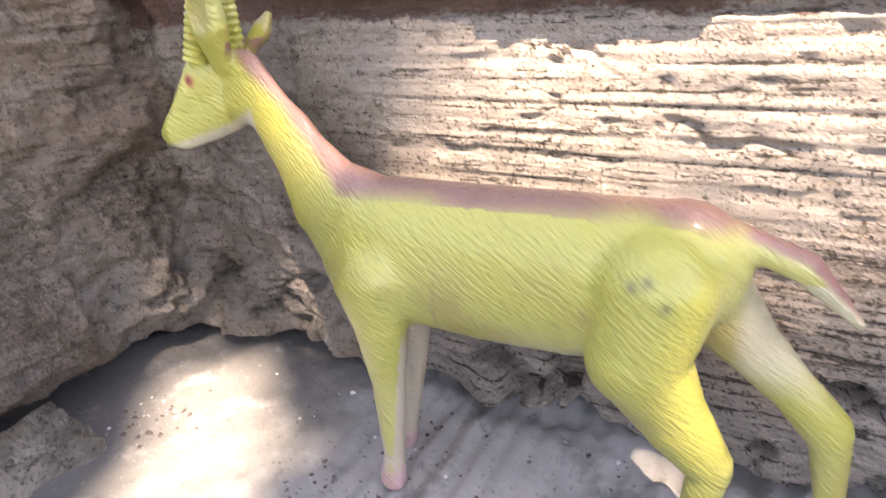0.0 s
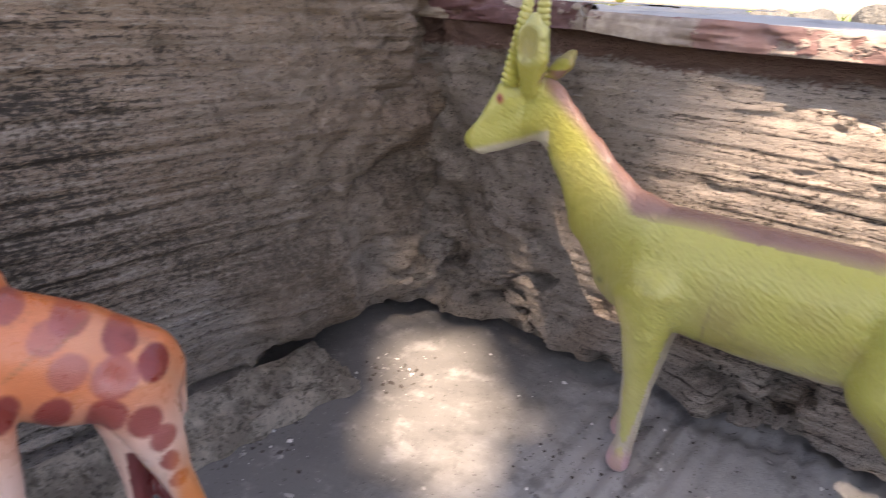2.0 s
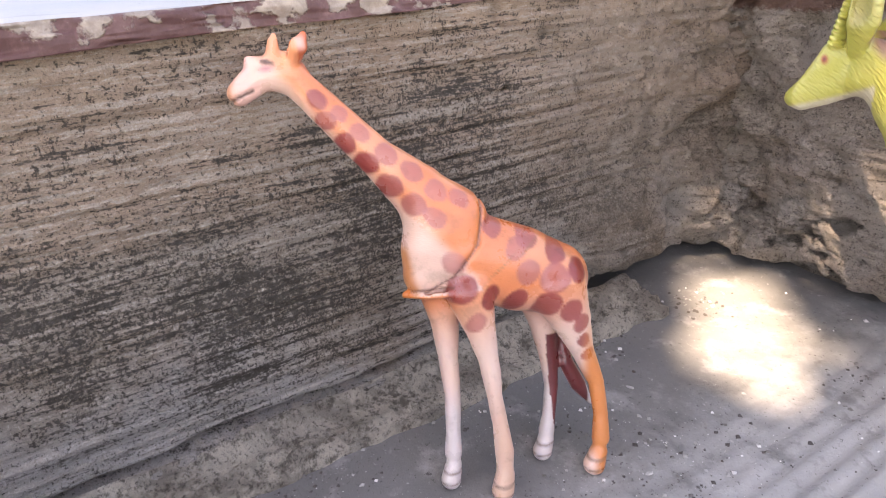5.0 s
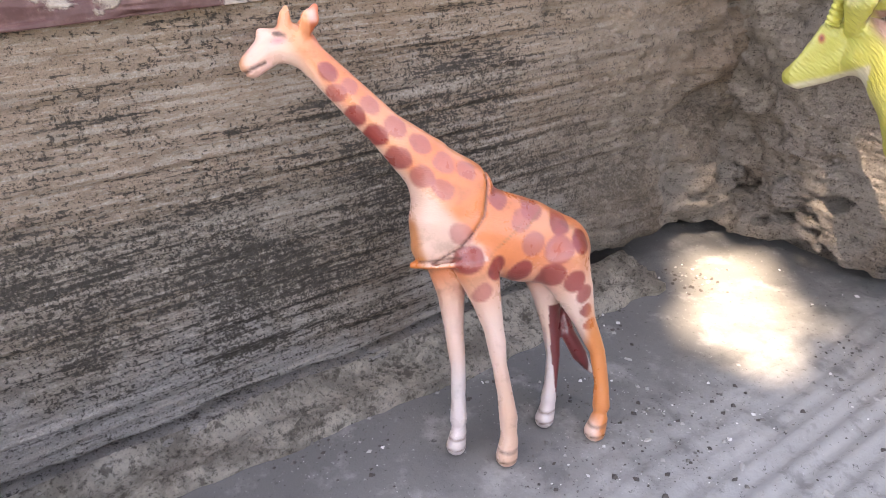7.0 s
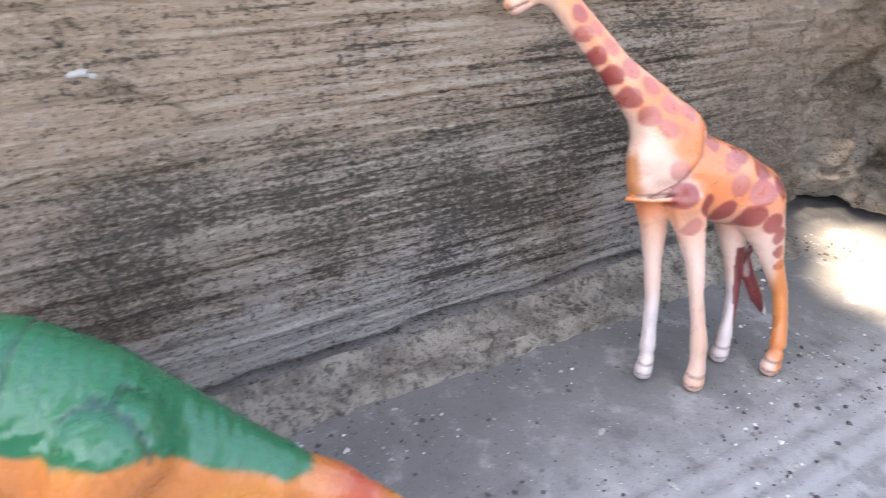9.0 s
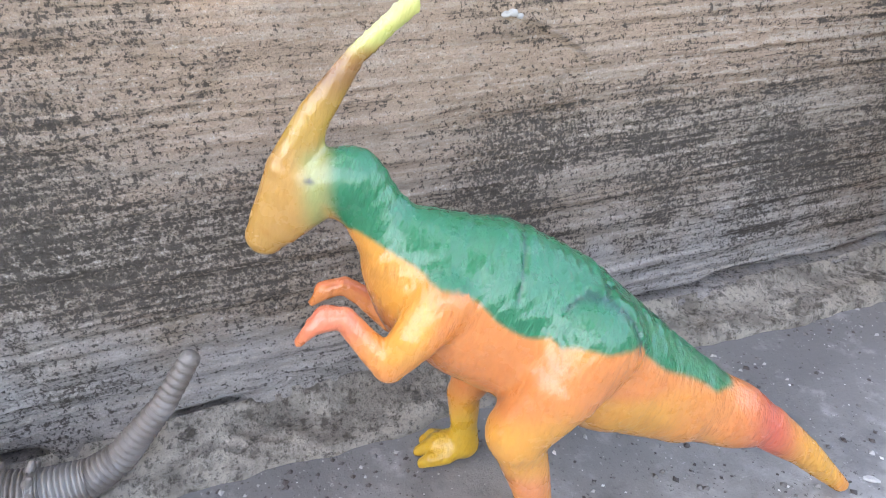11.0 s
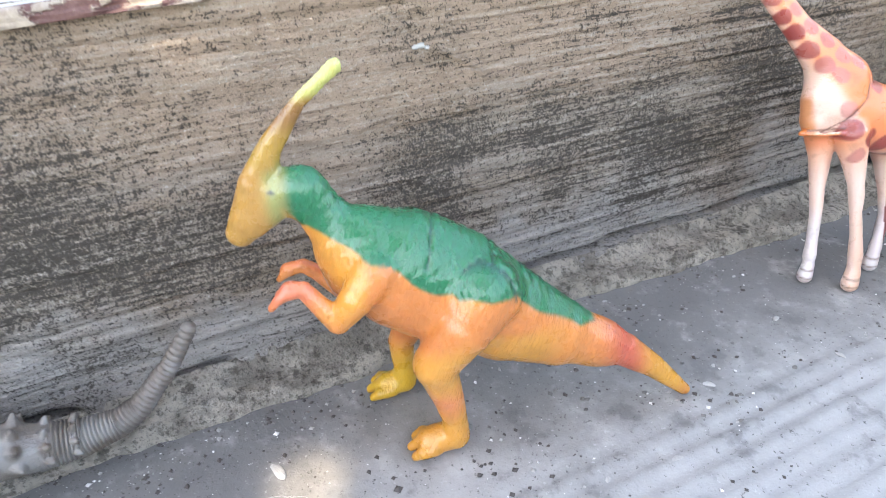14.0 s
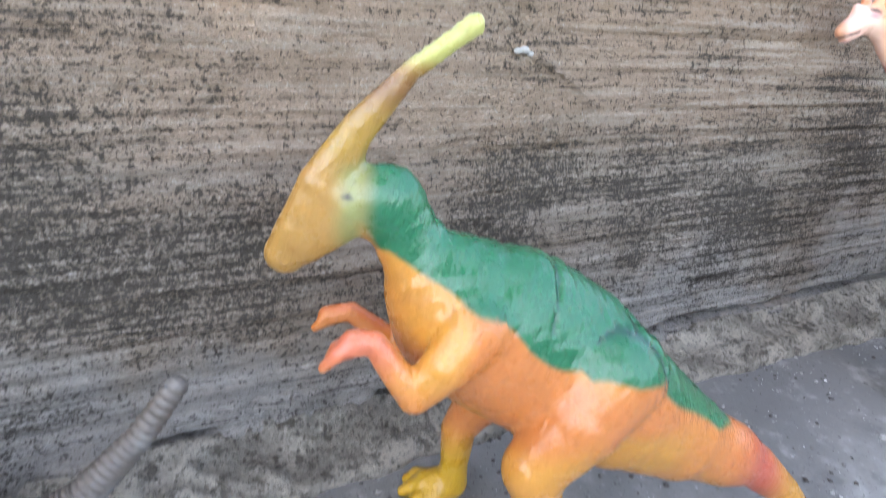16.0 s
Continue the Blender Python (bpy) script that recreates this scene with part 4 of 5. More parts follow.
for leg, (cy, cs) in enumerate(((0.0205, -0.0050), (-0.017, 0.014))):
    for dy in (-0.0058, 0.0, 0.0058):
        tip = cs + 0.0075 - abs(dy) * 0.3
        limbs.append((0.25, [(cs - 0.003, cy + dy * 0.7, 0.0045, 0.0034), (cs + 0.004 - abs(dy) * 0.3, cy + dy, 0.0042, 0.0029), (tip, cy + dy, 0.0022, 0.0019)], "leg:%d" % (leg + 1)))


def dino_carve(f, s, y, z):
    """Skin folds across the back, and the joint lines of body and leg."""
    fold = np.sin((s + 0.35 * (0.1 - z)) * 2 * np.pi / 0.0029 + 2.2 * np.sin(z * 190) + 1.5 * np.sin(y * 260))
    fold = fold + 0.7 * np.sin((z + 0.5 * s) * 2 * np.pi / 0.0052 + 2.0 * np.sin(s * 210))
    f = f + (0.00020 * fold * step(0.0, 0.004, z - 0.0685 - 0.35 * np.maximum(s + 0.04, -0.035)) * (s < 0.03) * (s > -0.08)).astype(np.float32)
    seam = np.exp(-(((s + 0.0120) - 0.21 * (0.1 - z)) / 0.0007) ** 2) * (z > 0.088)
    ring = np.exp(-((np.hypot(s + 0.0295, z - 0.0755) - 0.0123) / 0.0007) ** 2) * (z > 0.0745 + 0.55 * (s + 0.0413)) * (y > 0.006)
    return f + (0.0014 * seam + 0.0010 * ring).astype(np.float32)


DINO = toy_material("painted soft plastic, dinosaur", 0.20, 0.45, 0.2, 520.0, (1.4, 1.0, 0.45), 20.0, 0.0012)
tagged(figure("toy_dinosaur", limbs, 0.0010, 0.0055, 0.80, dino_paint, DINO, (0.065, -0.475, 0.0), (-0.384, -0.923), dino_carve), "green and orange plastic toy dinosaur with a long head crest", "toy dinosaur")


# ---- antelope ----
def deer_paint(s, y, z):
    c = np.tile((0.47, 0.44, 0.095), (len(s), 1))
    c = blend(c, (0.55, 0.52, 0.20), step(0.45, 0.7, vnoise(s * 30, z * 40, y * 30, 33)) * 0.7)
    c = blend(c, (0.36, 0.28, 0.09), step(0.42, 0.75, fbm(s * 35, z * 45, y * 30, 39)) * step(0.100, 0.070, z) * 0.8)
    c = blend(c, (0.55, 0.48, 0.36), step(0.064, 0.054, z) * (np.abs(s - 0.015) < 0.05) * (np.abs(y) < 0.015))
    ridge = np.where(s > 0.066, 0.1080 + 1.36 * (s - 0.066), 0.1040 + 0.06 * np.maximum(s, 0) - 0.12 * np.maximum(-0.03 - s, 0))
    back = step(-0.004, 0.003, z - ridge + 0.003 * (vnoise(s * 80, y * 60, 0, 35) - 0.5)) * (s < 0.106) * (s > -0.060) * (z < 0.162) * (np.abs(y) < 0.0095)
    c = blend(c, (0.27, 0.125, 0.12), back * 0.9)
    c = blend(c, (0.62, 0.56, 0.44), step(0.0015, -0.0015, z - 0.1255 - 0.42 * (0.1345 - s)) * (s > 0.100) * (z < 0.143) * 0.85)
    c = blend(c, (0.60, 0.56, 0.45), step(-0.052, -0.060, s) * (y < 0.004) * step(0.040, 0.055, z) * (z < 0.085) * 0.6)
    c = blend(c, (0.62, 0.34, 0.40), step(0.014, 0.006, z) * (s > 0.02) * 0.7)
    c = blend(c, (0.28, 0.12, 0.12), step(-0.052, -0.058, s) * step(0.0, 0.003, z - np.interp(-s, (0.054, 0.071, 0.087), (0.0965, 0.0890, 0.0720))) * (z > 0.066) * 0.9)
    c = blend(c, (0.20, 0.10, 0.08), np.exp(-((s - 0.033 + 0.10 * (z - 0.08)) / 0.0005) ** 2) * (z < 0.10) * (z > 0.056) * step(0.10, 0.06, z) * 0.6)
    eye = np.hypot(s - 0.1225, (z - 0.1492) * 1.2)
    c = blend(c, (0.42, 0.06, 0.03), np.exp(-(eye / 0.0024) ** 4))
    c = blend(c, (0.05, 0.02, 0.02), np.exp(-(eye / 0.0009) ** 2) * 0.9)
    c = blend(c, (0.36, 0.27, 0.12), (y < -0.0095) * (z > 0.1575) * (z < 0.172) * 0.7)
    ear = np.exp(-(np.hypot((s - 0.1070) / 0.0036, (z - 0.1725) / 0.0075)) ** 4) * (y > 0.0095)
    c = blend(c, (0.38, 0.32, 0.10), ear * 0.9)
    for bs, bz in ((0.0745, 0.0800), (-0.027, 0.0905), (-0.036, 0.0860), (-0.031, 0.092)):
        c = blend(c, (0.12, 0.12, 0.06), np.exp(-(np.hypot(s - bs, z - bz) / 0.0016) ** 2) * 0.75)
    return c


limbs = [
    (1.0, [(0.0890, 0, 0.1275, 0.0086), (0.0760, 0, 0.1050, 0.0150), (0.0560, 0, 0.0870, 0.0245), (0.0200, 0, 0.0832, 0.0262), (-0.0080, 0, 0.0815, 0.0265), (-0.0380, 0, 0.0870, 0.0200)], "body"),
    (1.0, [(0.1040, 0, 0.1500, 0.0082), (0.0890, 0, 0.1275, 0.0086)], "neck"),
    (1.0, [(0.1080, 0, 0.1510, 0.0088), (0.1180, 0, 0.1480, 0.0100), (0.1300, 0, 0.1350, 0.0064), (0.1375, 0, 0.1280, 0.0048)], "head"),
    (0.8, [(0.1075, 0, 0.1430, 0.0078), (0.1200, 0, 0.1345, 0.0060), (0.1325, 0, 0.1270, 0.0040)], "head"),
    (0.7, [(-0.0540, 0, 0.0960, 0.0042), (-0.0710, 0, 0.0885, 0.0046), (-0.0860, 0, 0.0725, 0.0014)], "tail"),
    (0.9, [(0.0560, 0.010, 0.0790, 0.0140), (0.0545, 0.012, 0.0640, 0.0092), (0.0541, 0.011, 0.0420, 0.0062), (0.0550, 0.011, 0.0140, 0.0040), (0.0565, 0.011, 0.0040, 0.0050)], "leg:1"),
    (0.9, [(0.0540, -0.009, 0.0700, 0.0120), (0.0535, -0.010, 0.0450, 0.0060), (0.0580, -0.010, 0.0160, 0.0042), (0.0610, -0.010, 0.0045, 0.0048)], "leg:2"),
    (0.7, [(-0.0320, 0.008, 0.0830, 0.0185), (-0.0285, 0.013, 0.0640, 0.0150), (-0.0400, 0.013, 0.0460, 0.0098), (-0.0515, 0.012, 0.0330, 0.0064), (-0.0470, 0.012, 0.0130, 0.0044), (-0.0430, 0.012, 0.0045, 0.0052)], "leg:3"),
    (0.7, [(-0.0430, -0.008, 0.0790, 0.0150), (-0.0610, -0.011, 0.0570, 0.0088), (-0.0740, -0.011, 0.0450, 0.0066), (-0.0865, -0.011, 0.0340, 0.0066), (-0.0900, -0.011, 0.0140, 0.0044), (-0.0880, -0.011, 0.0045, 0.0050)], "leg:4"),
    (0.5, [(0.1080, 0.006, 0.1560, 0.0036), (0.1072, 0.0100, 0.1670, 0.0060), (0.1068, 0.0118, 0.1755, 0.0056), (0.1064, 0.0128, 0.1825, 0.0018)], "ear:1"),
    (0.5, [(0.1060, -0.007, 0.1580, 0.0024), (0.1020, -0.012, 0.1640, 0.0038), (0.1000, -0.014, 0.1680, 0.0020)], "ear:2"),
]
HORNS = []
for side in (1, -1):
    u = np.linspace(0, 1, 19)
    HORNS.append(("horn", *ringed(np.c_[(0.1185 if side > 0 else 0.1095) + (-0.0072 if side > 0 else -0.0008) * u, side * (0.0045 - 0.0015 * u), 0.1560 + 0.0430 * u], 0.0042 - 0.0024 * u, swell=0.24)))


def deer_carve(f, s, y, z):
    hair = np.sin((z + 0.75 * s) * 2 * np.pi / 0.0026 + 1.6 * np.sin(s * 310 + z * 90)) * np.sin((s - 0.8 * z) * 2 * np.pi / 0.0095 + 1.5 * np.sin(z * 260))
    f = f + (0.00016 * hair * (z > 0.03) * (s < 0.104)).astype(np.float32)
    f = f + (0.00014 * np.sin((z - 0.35 * s) * 2 * np.pi / 0.0021 + 1.5 * np.sin(s * 420)) * (s > 0.108) * (z > 0.132)).astype(np.float32)
    socket = np.exp(-((s - 0.1225) / 0.0026) ** 2 - ((z - 0.1492) / 0.0022) ** 2)
    f = f + (0.0009 * socket - 0.0012 * socket ** 3).astype(np.float32)
    hollow = np.sqrt(((s - 0.1070) / 0.0042) ** 2 + ((y - 0.0185) / 0.0050) ** 2 + ((z - 0.1730) / 0.0085) ** 2) - 1
    return np.maximum(f, (-0.0035 * hollow).astype(np.float32))


def deer_bend(p):
    """The trunk stands aslant, the neck sways to the right and the head turns back to the left; the feet stay on the floor."""
    sway = np.interp(p[:, 0], (-0.085, -0.055, 0.0, 0.05, 0.062, 0.072, 0.086, 0.104, 0.109, 0.1262, 0.1375), (-0.015, -0.013, -0.009, -0.006, -0.004, 0.0, 0.009, 0.023, 0.026, 0.016, 0.010))
    return np.c_[p[:, 0] + 4.66 * sway * (p[:, 0] + 0.036), p[:, 1] - sway, p[:, 2] - 4.66 * sway * (0.228 - p[:, 2]) * step(0.0, 0.06, p[:, 2])]


DEER = toy_material("painted soft plastic, antelope", 0.28, 0.7, 0.2, 560.0, (0.40, 0.8, 1.7), 38.0, 0.0013)
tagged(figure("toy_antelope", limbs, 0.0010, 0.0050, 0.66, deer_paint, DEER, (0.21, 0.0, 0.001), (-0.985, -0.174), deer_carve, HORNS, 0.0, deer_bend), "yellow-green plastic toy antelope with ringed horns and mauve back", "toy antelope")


# ---- the two cats on the ledge ----
def cat_limbs(k):
    out = [
        (1.0, [(0.036, 0, 0.052, 0.0150), (0.010, 0, 0.050, 0.0150), (-0.018, 0, 0.050, 0.0140), (-0.034, 0, 0.051, 0.0135)], "body"),
        (1.0, [(0.040, 0, 0.056, 0.0110), (0.054, 0, 0.057, 0.0105)], "neck"),
        (1.0, [(0.057, 0, 0.056, 0.0108), (0.068, 0, 0.049, 0.0064)], "head"),
        (0.7, [(-0.044, 0, 0.052, 0.0032), (-0.056, 0, 0.040, 0.0026), (-0.060, 0, 0.024, 0.0024), (-0.066, 0, 0.020, 0.0026)], "tail"),
        (0.9, [(0.034, 0.008, 0.048, 0.0095), (0.038, 0.010, 0.028, 0.0056), (0.043, 0.010, 0.010, 0.0042), (0.046, 0.010, 0.0042, 0.0045), (0.050, 0.010, 0.0038, 0.0040)], "leg:1"),
        (0.9, [(0.030, -0.008, 0.046, 0.0090), (0.024, -0.010, 0.026, 0.0052), (0.022, -0.010, 0.010, 0.0040), (0.024, -0.010, 0.0042, 0.0045), (0.028, -0.010, 0.0038, 0.0040)], "leg:2"),
        (0.9, [(-0.032, 0.008, 0.050, 0.0105), (-0.030, 0.010, 0.034, 0.0075), (-0.040, 0.010, 0.020, 0.0046), (-0.040, 0.010, 0.0080, 0.0040), (-0.036, 0.010, 0.0040, 0.0045)], "leg:3"),
        (0.9, [(-0.024, -0.008, 0.048, 0.0100), (-0.014, -0.010, 0.030, 0.0065), (-0.022, -0.010, 0.016, 0.0042), (-0.020, -0.010, 0.0070, 0.0040), (-0.014, -0.010, 0.0040, 0.0043)], "leg:4"),
        (0.5, [(0.055, 0.007, 0.065, 0.0030), (0.055, 0.008, 0.068, 0.0025)], "ear:1"),
        (0.5, [(0.055, -0.007, 0.065, 0.0030), (0.055, -0.008, 0.068, 0.0025)], "ear:2"),
    ]
    return [(b, [(s * k, y * k, z * k, r * k) for s, y, z, r in chain], key) for b, chain, key in out]


def leopard_paint(s, y, z):
    c = np.tile((0.74, 0.66, 0.10), (len(s), 1))
    c = blend(c, (0.70, 0.66, 0.54), step(0.048, 0.036, z) * step(0.012, 0.026, z) * 0.85)
    c = blend(c, (0.12, 0.09, 0.02), step(0.25, 0.18, cells(s * 0.7, z + y * 0.5, 0.0080, 8)) * (z > 0.03) * 0.9)
    return c


def tiger_paint(s, y, z):
    c = np.tile((0.27, 0.05, 0.018), (len(s), 1))
    c = blend(c, (0.48, 0.36, 0.20), step(0.034, 0.028, z) * step(0.012, 0.022, z) * (y < 0.004) * 0.8)
    c = blend(c, (0.36, 0.24, 0.12), step(0.052, 0.062, s) * 0.7)
    stripe = np.sin((s + 0.20 * z) * 2 * np.pi / 0.0115 + 2.5 * vnoise(s * 60, z * 80, y * 30, 14))
    c = blend(c, (0.05, 0.03, 0.02), step(0.55, 0.85, stripe) * step(0.030, 0.040, z) * 0.9)
    return c


CAT = toy_material("painted soft plastic, cats", 0.40, 0.3, 0.25)
tagged(figure("toy_leopard", cat_limbs(0.88), 0.0011, 0.0045, 0.85, leopard_paint, CAT, (0.0235, 0.1205, 0.1855), (-0.75, -0.66)), "yellow plastic toy leopard with dark spots, standing on the ledge", "toy leopard")
tagged(figure("toy_tiger", cat_limbs(0.90), 0.0011, 0.0045, 0.85, tiger_paint, CAT, (0.251, 0.146, 0.1795), (-0.66, -0.75)), "red-orange plastic toy tiger with black stripes, standing on the ledge", "toy tiger")


# ---- the grey spiked reptile whose ringed tail curls up beside the dinosaur ----
def reptile_paint(s, y, z):
    c = np.tile((0.155, 0.13, 0.11), (len(s), 1))
    c = blend(c, (0.26, 0.17, 0.11), step(0.020, 0.010, z))
    knob = np.hypot(((s + 0.040 + 0.0049) % 0.0098 - 0.0049) / 0.0030, (z - np.interp(s, AXIS_S, AXIS_Z) - 0.62 * np.interp(s, AXIS_S, AXIS_R)) / 0.0035)
    c = blend(c, (0.07, 0.045, 0.035), step(1.2, 0.7, knob) * (s > -0.03) * 0.8)
    c = blend(c, (0.28, 0.27, 0.255), step(0.45, 0.75, vnoise(s * 120, y * 120, z * 120, 17)) * 0.6)
    c = blend(c, (0.42, 0.40, 0.37), step(0.033, 0.040, z) * (s > -0.02) * 0.5)
    return c


AXIS_S = (-0.0942, -0.0821, -0.0662, -0.0567, -0.0423, -0.0296, -0.0118, 0.0016, 0.03, 0.07, 0.11)
AXIS_Z = (0.0590, 0.0423, 0.0262, 0.0212, 0.0198, 0.0215, 0.0260, 0.0290, 0.031, 0.030, 0.024)
AXIS_R = (0.0030, 0.0038, 0.0050, 0.0060, 0.0076, 0.0092, 0.0115, 0.0135, 0.019, 0.018, 0.009)
limbs = [(1.0, [(a, 0, b, c) for a, b, c in zip(AXIS_S[5:], AXIS_Z[5:], AXIS_R[5:])], "body")]
u = np.linspace(-0.026, -0.0942, 44)
TAIL = [("tail", *ringed(np.c_[u, 0 * u, np.interp(-u, [-a for a in AXIS_S[5::-1]], AXIS_Z[5::-1])], np.interp(-u, [-a for a in AXIS_S[5::-1]], AXIS_R[5::-1]), steps=6, swell=0.20))]
for i, (cs, cy) in enumerate(((0.012, 0.012), (0.012, -0.012), (0.085, 0.012), (0.085, -0.012))):
    limbs.append((0.8, [(cs, cy, 0.024, 0.0100), (cs + 0.002, cy * 1.6, 0.012, 0.0070), (cs + 0.006, cy * 1.6, 0.0050, 0.0055)], "leg:%d" % i))
for i in range(13):
    cs = -0.040 + 0.0098 * i
    zc, rc = np.interp(cs, AXIS_S, AXIS_Z), np.interp(cs, AXIS_S, AXIS_R)
    for deg, rise in ((20, 0.0042), (-20, 0.0042), (55, 0.0034), (-55, 0.0034), (92, 0.0028), (-92, 0.0028)):
        sy, sz = math.sin(radians(deg)), math.cos(radians(deg))
        k = 0.6 if cs < -0.025 else 1.0
        limbs.append((0.3, [(cs, sy * rc * 0.92, zc + sz * rc * 0.92, 0.0034 * k), (cs - 0.0015, sy * (rc + rise * k), zc + sz * (rc + rise * k), 0.0011)], "spike:%d:%d" % (i, deg)))
REPTILE = toy_material("dull grey rubber", 0.42, 0.4, 0.4)
tagged(figure("toy_reptile", limbs, 0.0009, 0.0040, 1.0, reptile_paint, REPTILE, (0.030, -0.650, 0.0), (0.0, -1.0), None, TAIL), "grey rubber toy reptile with spikes and a ringed upcurled tail", "toy reptile")


# ---- toy car and enamel plate on the west ledge ----
def toy_car(x, y, z, turn):
    root = new("toy_car")
    bm = bmesh.new()
    box(bm, -0.05, -0.020, 0.008, 0.05, 0.020, 0.022)
    box(bm, -0.028, -0.017, 0.022, 0.022, 0.017, 0.036)
    bmesh.ops.bevel(bm, geom=bm.edges[:], offset=0.003, segments=2, affect="EDGES")
    part("body", bm, CARBODY, root)
    for wx in (-0.030, 0.030):
        for wy in (-0.021, 0.021):
            bm = bmesh.new()
            bmesh.ops.create_cone(bm, cap_ends=True, segments=28, radius1=0.0105, radius2=0.0105, depth=0.008, matrix=pose(wx, wy, 0.0105, 90))
            bmesh.ops.bevel(bm, geom=bm.edges[:], offset=0.0012, segments=2, affect="EDGES")
            wheel = part("wheel", bm, TYRE, root)
            bm = bmesh.new()
            bmesh.ops.create_cone(bm, cap_ends=True, segments=20, radius1=0.0055, radius2=0.0055, depth=0.0095, matrix=pose(wx, wy, 0.0105, 90))
            part("rim", bm, CHROME, wheel)
    root.matrix_world = pose(x, y, z, 0, 0, turn) @ Matrix.Scale(1.4, 4)
    return root


tagged(toy_car(-0.345, -0.150, TOP_A, 70), "ochre plastic toy car with black wheels on the ledge", "toy car")
tagged(toy_car(-0.265, -0.005, TOP_A, 150), "ochre plastic toy car with black wheels on the ledge", "toy car")


# ---- trees, grass, stones ----
def leaves(bm_points, size, seed, kept=None):
    """Small folded leaves at the given places, as one list of verts and quads."""
    rng = np.random.default_rng(seed)
    n = len(bm_points)
    d = rng.normal(size=(n, 3))
    d[:, 2] *= 0.5
    d /= np.linalg.norm(d, axis=1)[:, None]
    e = np.cross(d, rng.normal(size=(n, 3)))
    e /= np.linalg.norm(e, axis=1)[:, None]
    length = size * rng.uniform(0.7, 1.3, (n, 1))
    p = bm_points
    fold = np.cross(d, e) * length * 0.12
    v = np.stack([p, p + d * length * 0.5 + e * length * 0.27 + fold, p + d * length, p + d * length * 0.5 - e * length * 0.27 + fold], 1).reshape(-1, 3)
    if kept is not None:
        v, n = v.reshape(-1, 4, 3)[kept].reshape(-1, 3), int(kept.sum())
    i = np.arange(n)[:, None] * 4
    return v, np.concatenate([i + np.array([[0, 1, 2, 3]])])


def limb(bm, points, radii, sides=10, rough=0.12):
    rings = []
    for i, (p, r) in enumerate(zip(points, radii)):
        p = Vector(p)
        ahead = (Vector(points[min(i + 1, len(points) - 1)]) - Vector(points[max(i - 1, 0)])).normalized()
        a = ahead.orthogonal().normalized()
        b = ahead.cross(a)
        ring = []
        for k in range(sides):
            t = 2 * math.pi * k / sides
            w = r * (1 + rough * (noise.noise(p * 6 + Vector((math.cos(t), math.sin(t), 0)) * 2)))
            ring.append(bm.verts.new(p + (a * math.cos(t) + b * math.sin(t)) * w))
        rings.append(ring)
    for r0, r1 in zip(rings[:-1], rings[1:]):
        for k in range(sides):
            bm.faces.new((r0[k], r0[(k + 1) % sides], r1[(k + 1) % sides], r1[k]))
    bm.faces.new(rings[-1])


def tree(place, height, radius, boughs, crown_points, leaf_size, seed, label, kept=None, more=None):
    root = new("tree")
    rng = random.Random(seed)
    bm = bmesh.new()
    trunk = [(0.06 * math.sin(h * 1.3 + seed), 0.05 * math.sin(h * 1.1), h) for h in np.linspace(-0.1, height, 12)]
    limb(bm, trunk, [radius * (1.0 - 0.45 * i / 11) * (1.35 if i == 0 else 1) for i in range(12)], 18, 0.25)
    part("trunk", bm, BARK, root)
    for bx, by, bz in boughs:
        bm = bmesh.new()
        a, b = Vector(trunk[-3]), Vector((bx, by, bz))
        mid = a.lerp(b, 0.5) + Vector((0, 0, 0.25))
        limb(bm, [a, a.lerp(mid, 0.5) + Vector((0, 0, 0.08)), mid, mid.lerp(b, 0.6), b], [radius * f for f in (0.45, 0.36, 0.28, 0.18, 0.06)], 10)
        part("limb", bm, BARK, root)
    v, f = leaves(crown_points, leaf_size, seed, kept)
    if more is not None:
        v2, f2 = leaves(more, leaf_size, seed + 1)
        v, f = np.concatenate([v, v2]), np.concatenate([f, f2 + len(v)])
    mesh_object("crown", v, f, LEAF, smooth=False, parent=root)
    root.matrix_world = pose(*place)
    return tagged(root, label, "tree")


# unseen shade tree added behind the camera, crown gaps cut to place sun patches
rng = np.random.default_rng(5)
H = 2.6
centre = np.array([0.20, -0.42, 0.0]) + np.array(SUN) * (H / SUN.z)
n = 23500
ang, rad = rng.uniform(0, 2 * np.pi, n), 1.06 * np.sqrt(rng.uniform(0, 1, n))
pts = np.c_[centre[0] + rad * np.cos(ang), centre[1] + rad * np.sin(ang), H + rng.normal(0, 0.22, n)]
ground_mark = pts[:, :2] - pts[:, 2:] * np.array([SUN.x, SUN.y]) / SUN.z


def gap(cx, cy, rx, ry, turn=0.0):
    dx, dy = ground_mark[:, 0] - cx, ground_mark[:, 1] - cy
    c, s = math.cos(turn), math.sin(turn)
    return ((dx * c + dy * s) / rx) ** 2 + ((dy * c - dx * s) / ry) ** 2 < 1


open_sky = gap(0.078, -0.028, 0.096, 0.076, -0.48) | gap(0.070, -0.560, 0.052, 0.046) | gap(0.345, 0.112, 0.285, 0.102)
near_dino = gap(0.082, -0.540, 0.058, 0.056)
# leaves put back and thickened to trim those sun patches
twigs = gap(0.078, -0.028, 0.096, 0.076, -0.48) & ~gap(0.078, -0.029, 0.104, 0.069, -0.50) & ~gap(0.345, 0.112, 0.285, 0.102)
twigs |= gap(0.070, -0.560, 0.052, 0.046) & ~near_dino
thicket = gap(0.066, -0.608, 0.052, 0.040) & ~near_dino
twigs |= gap(0.345, 0.112, 0.285, 0.102) & (ground_mark[:, 0] > 0.24) & (ground_mark[:, 1] > 0.035) & (ground_mark[:, 1] < 0.070)
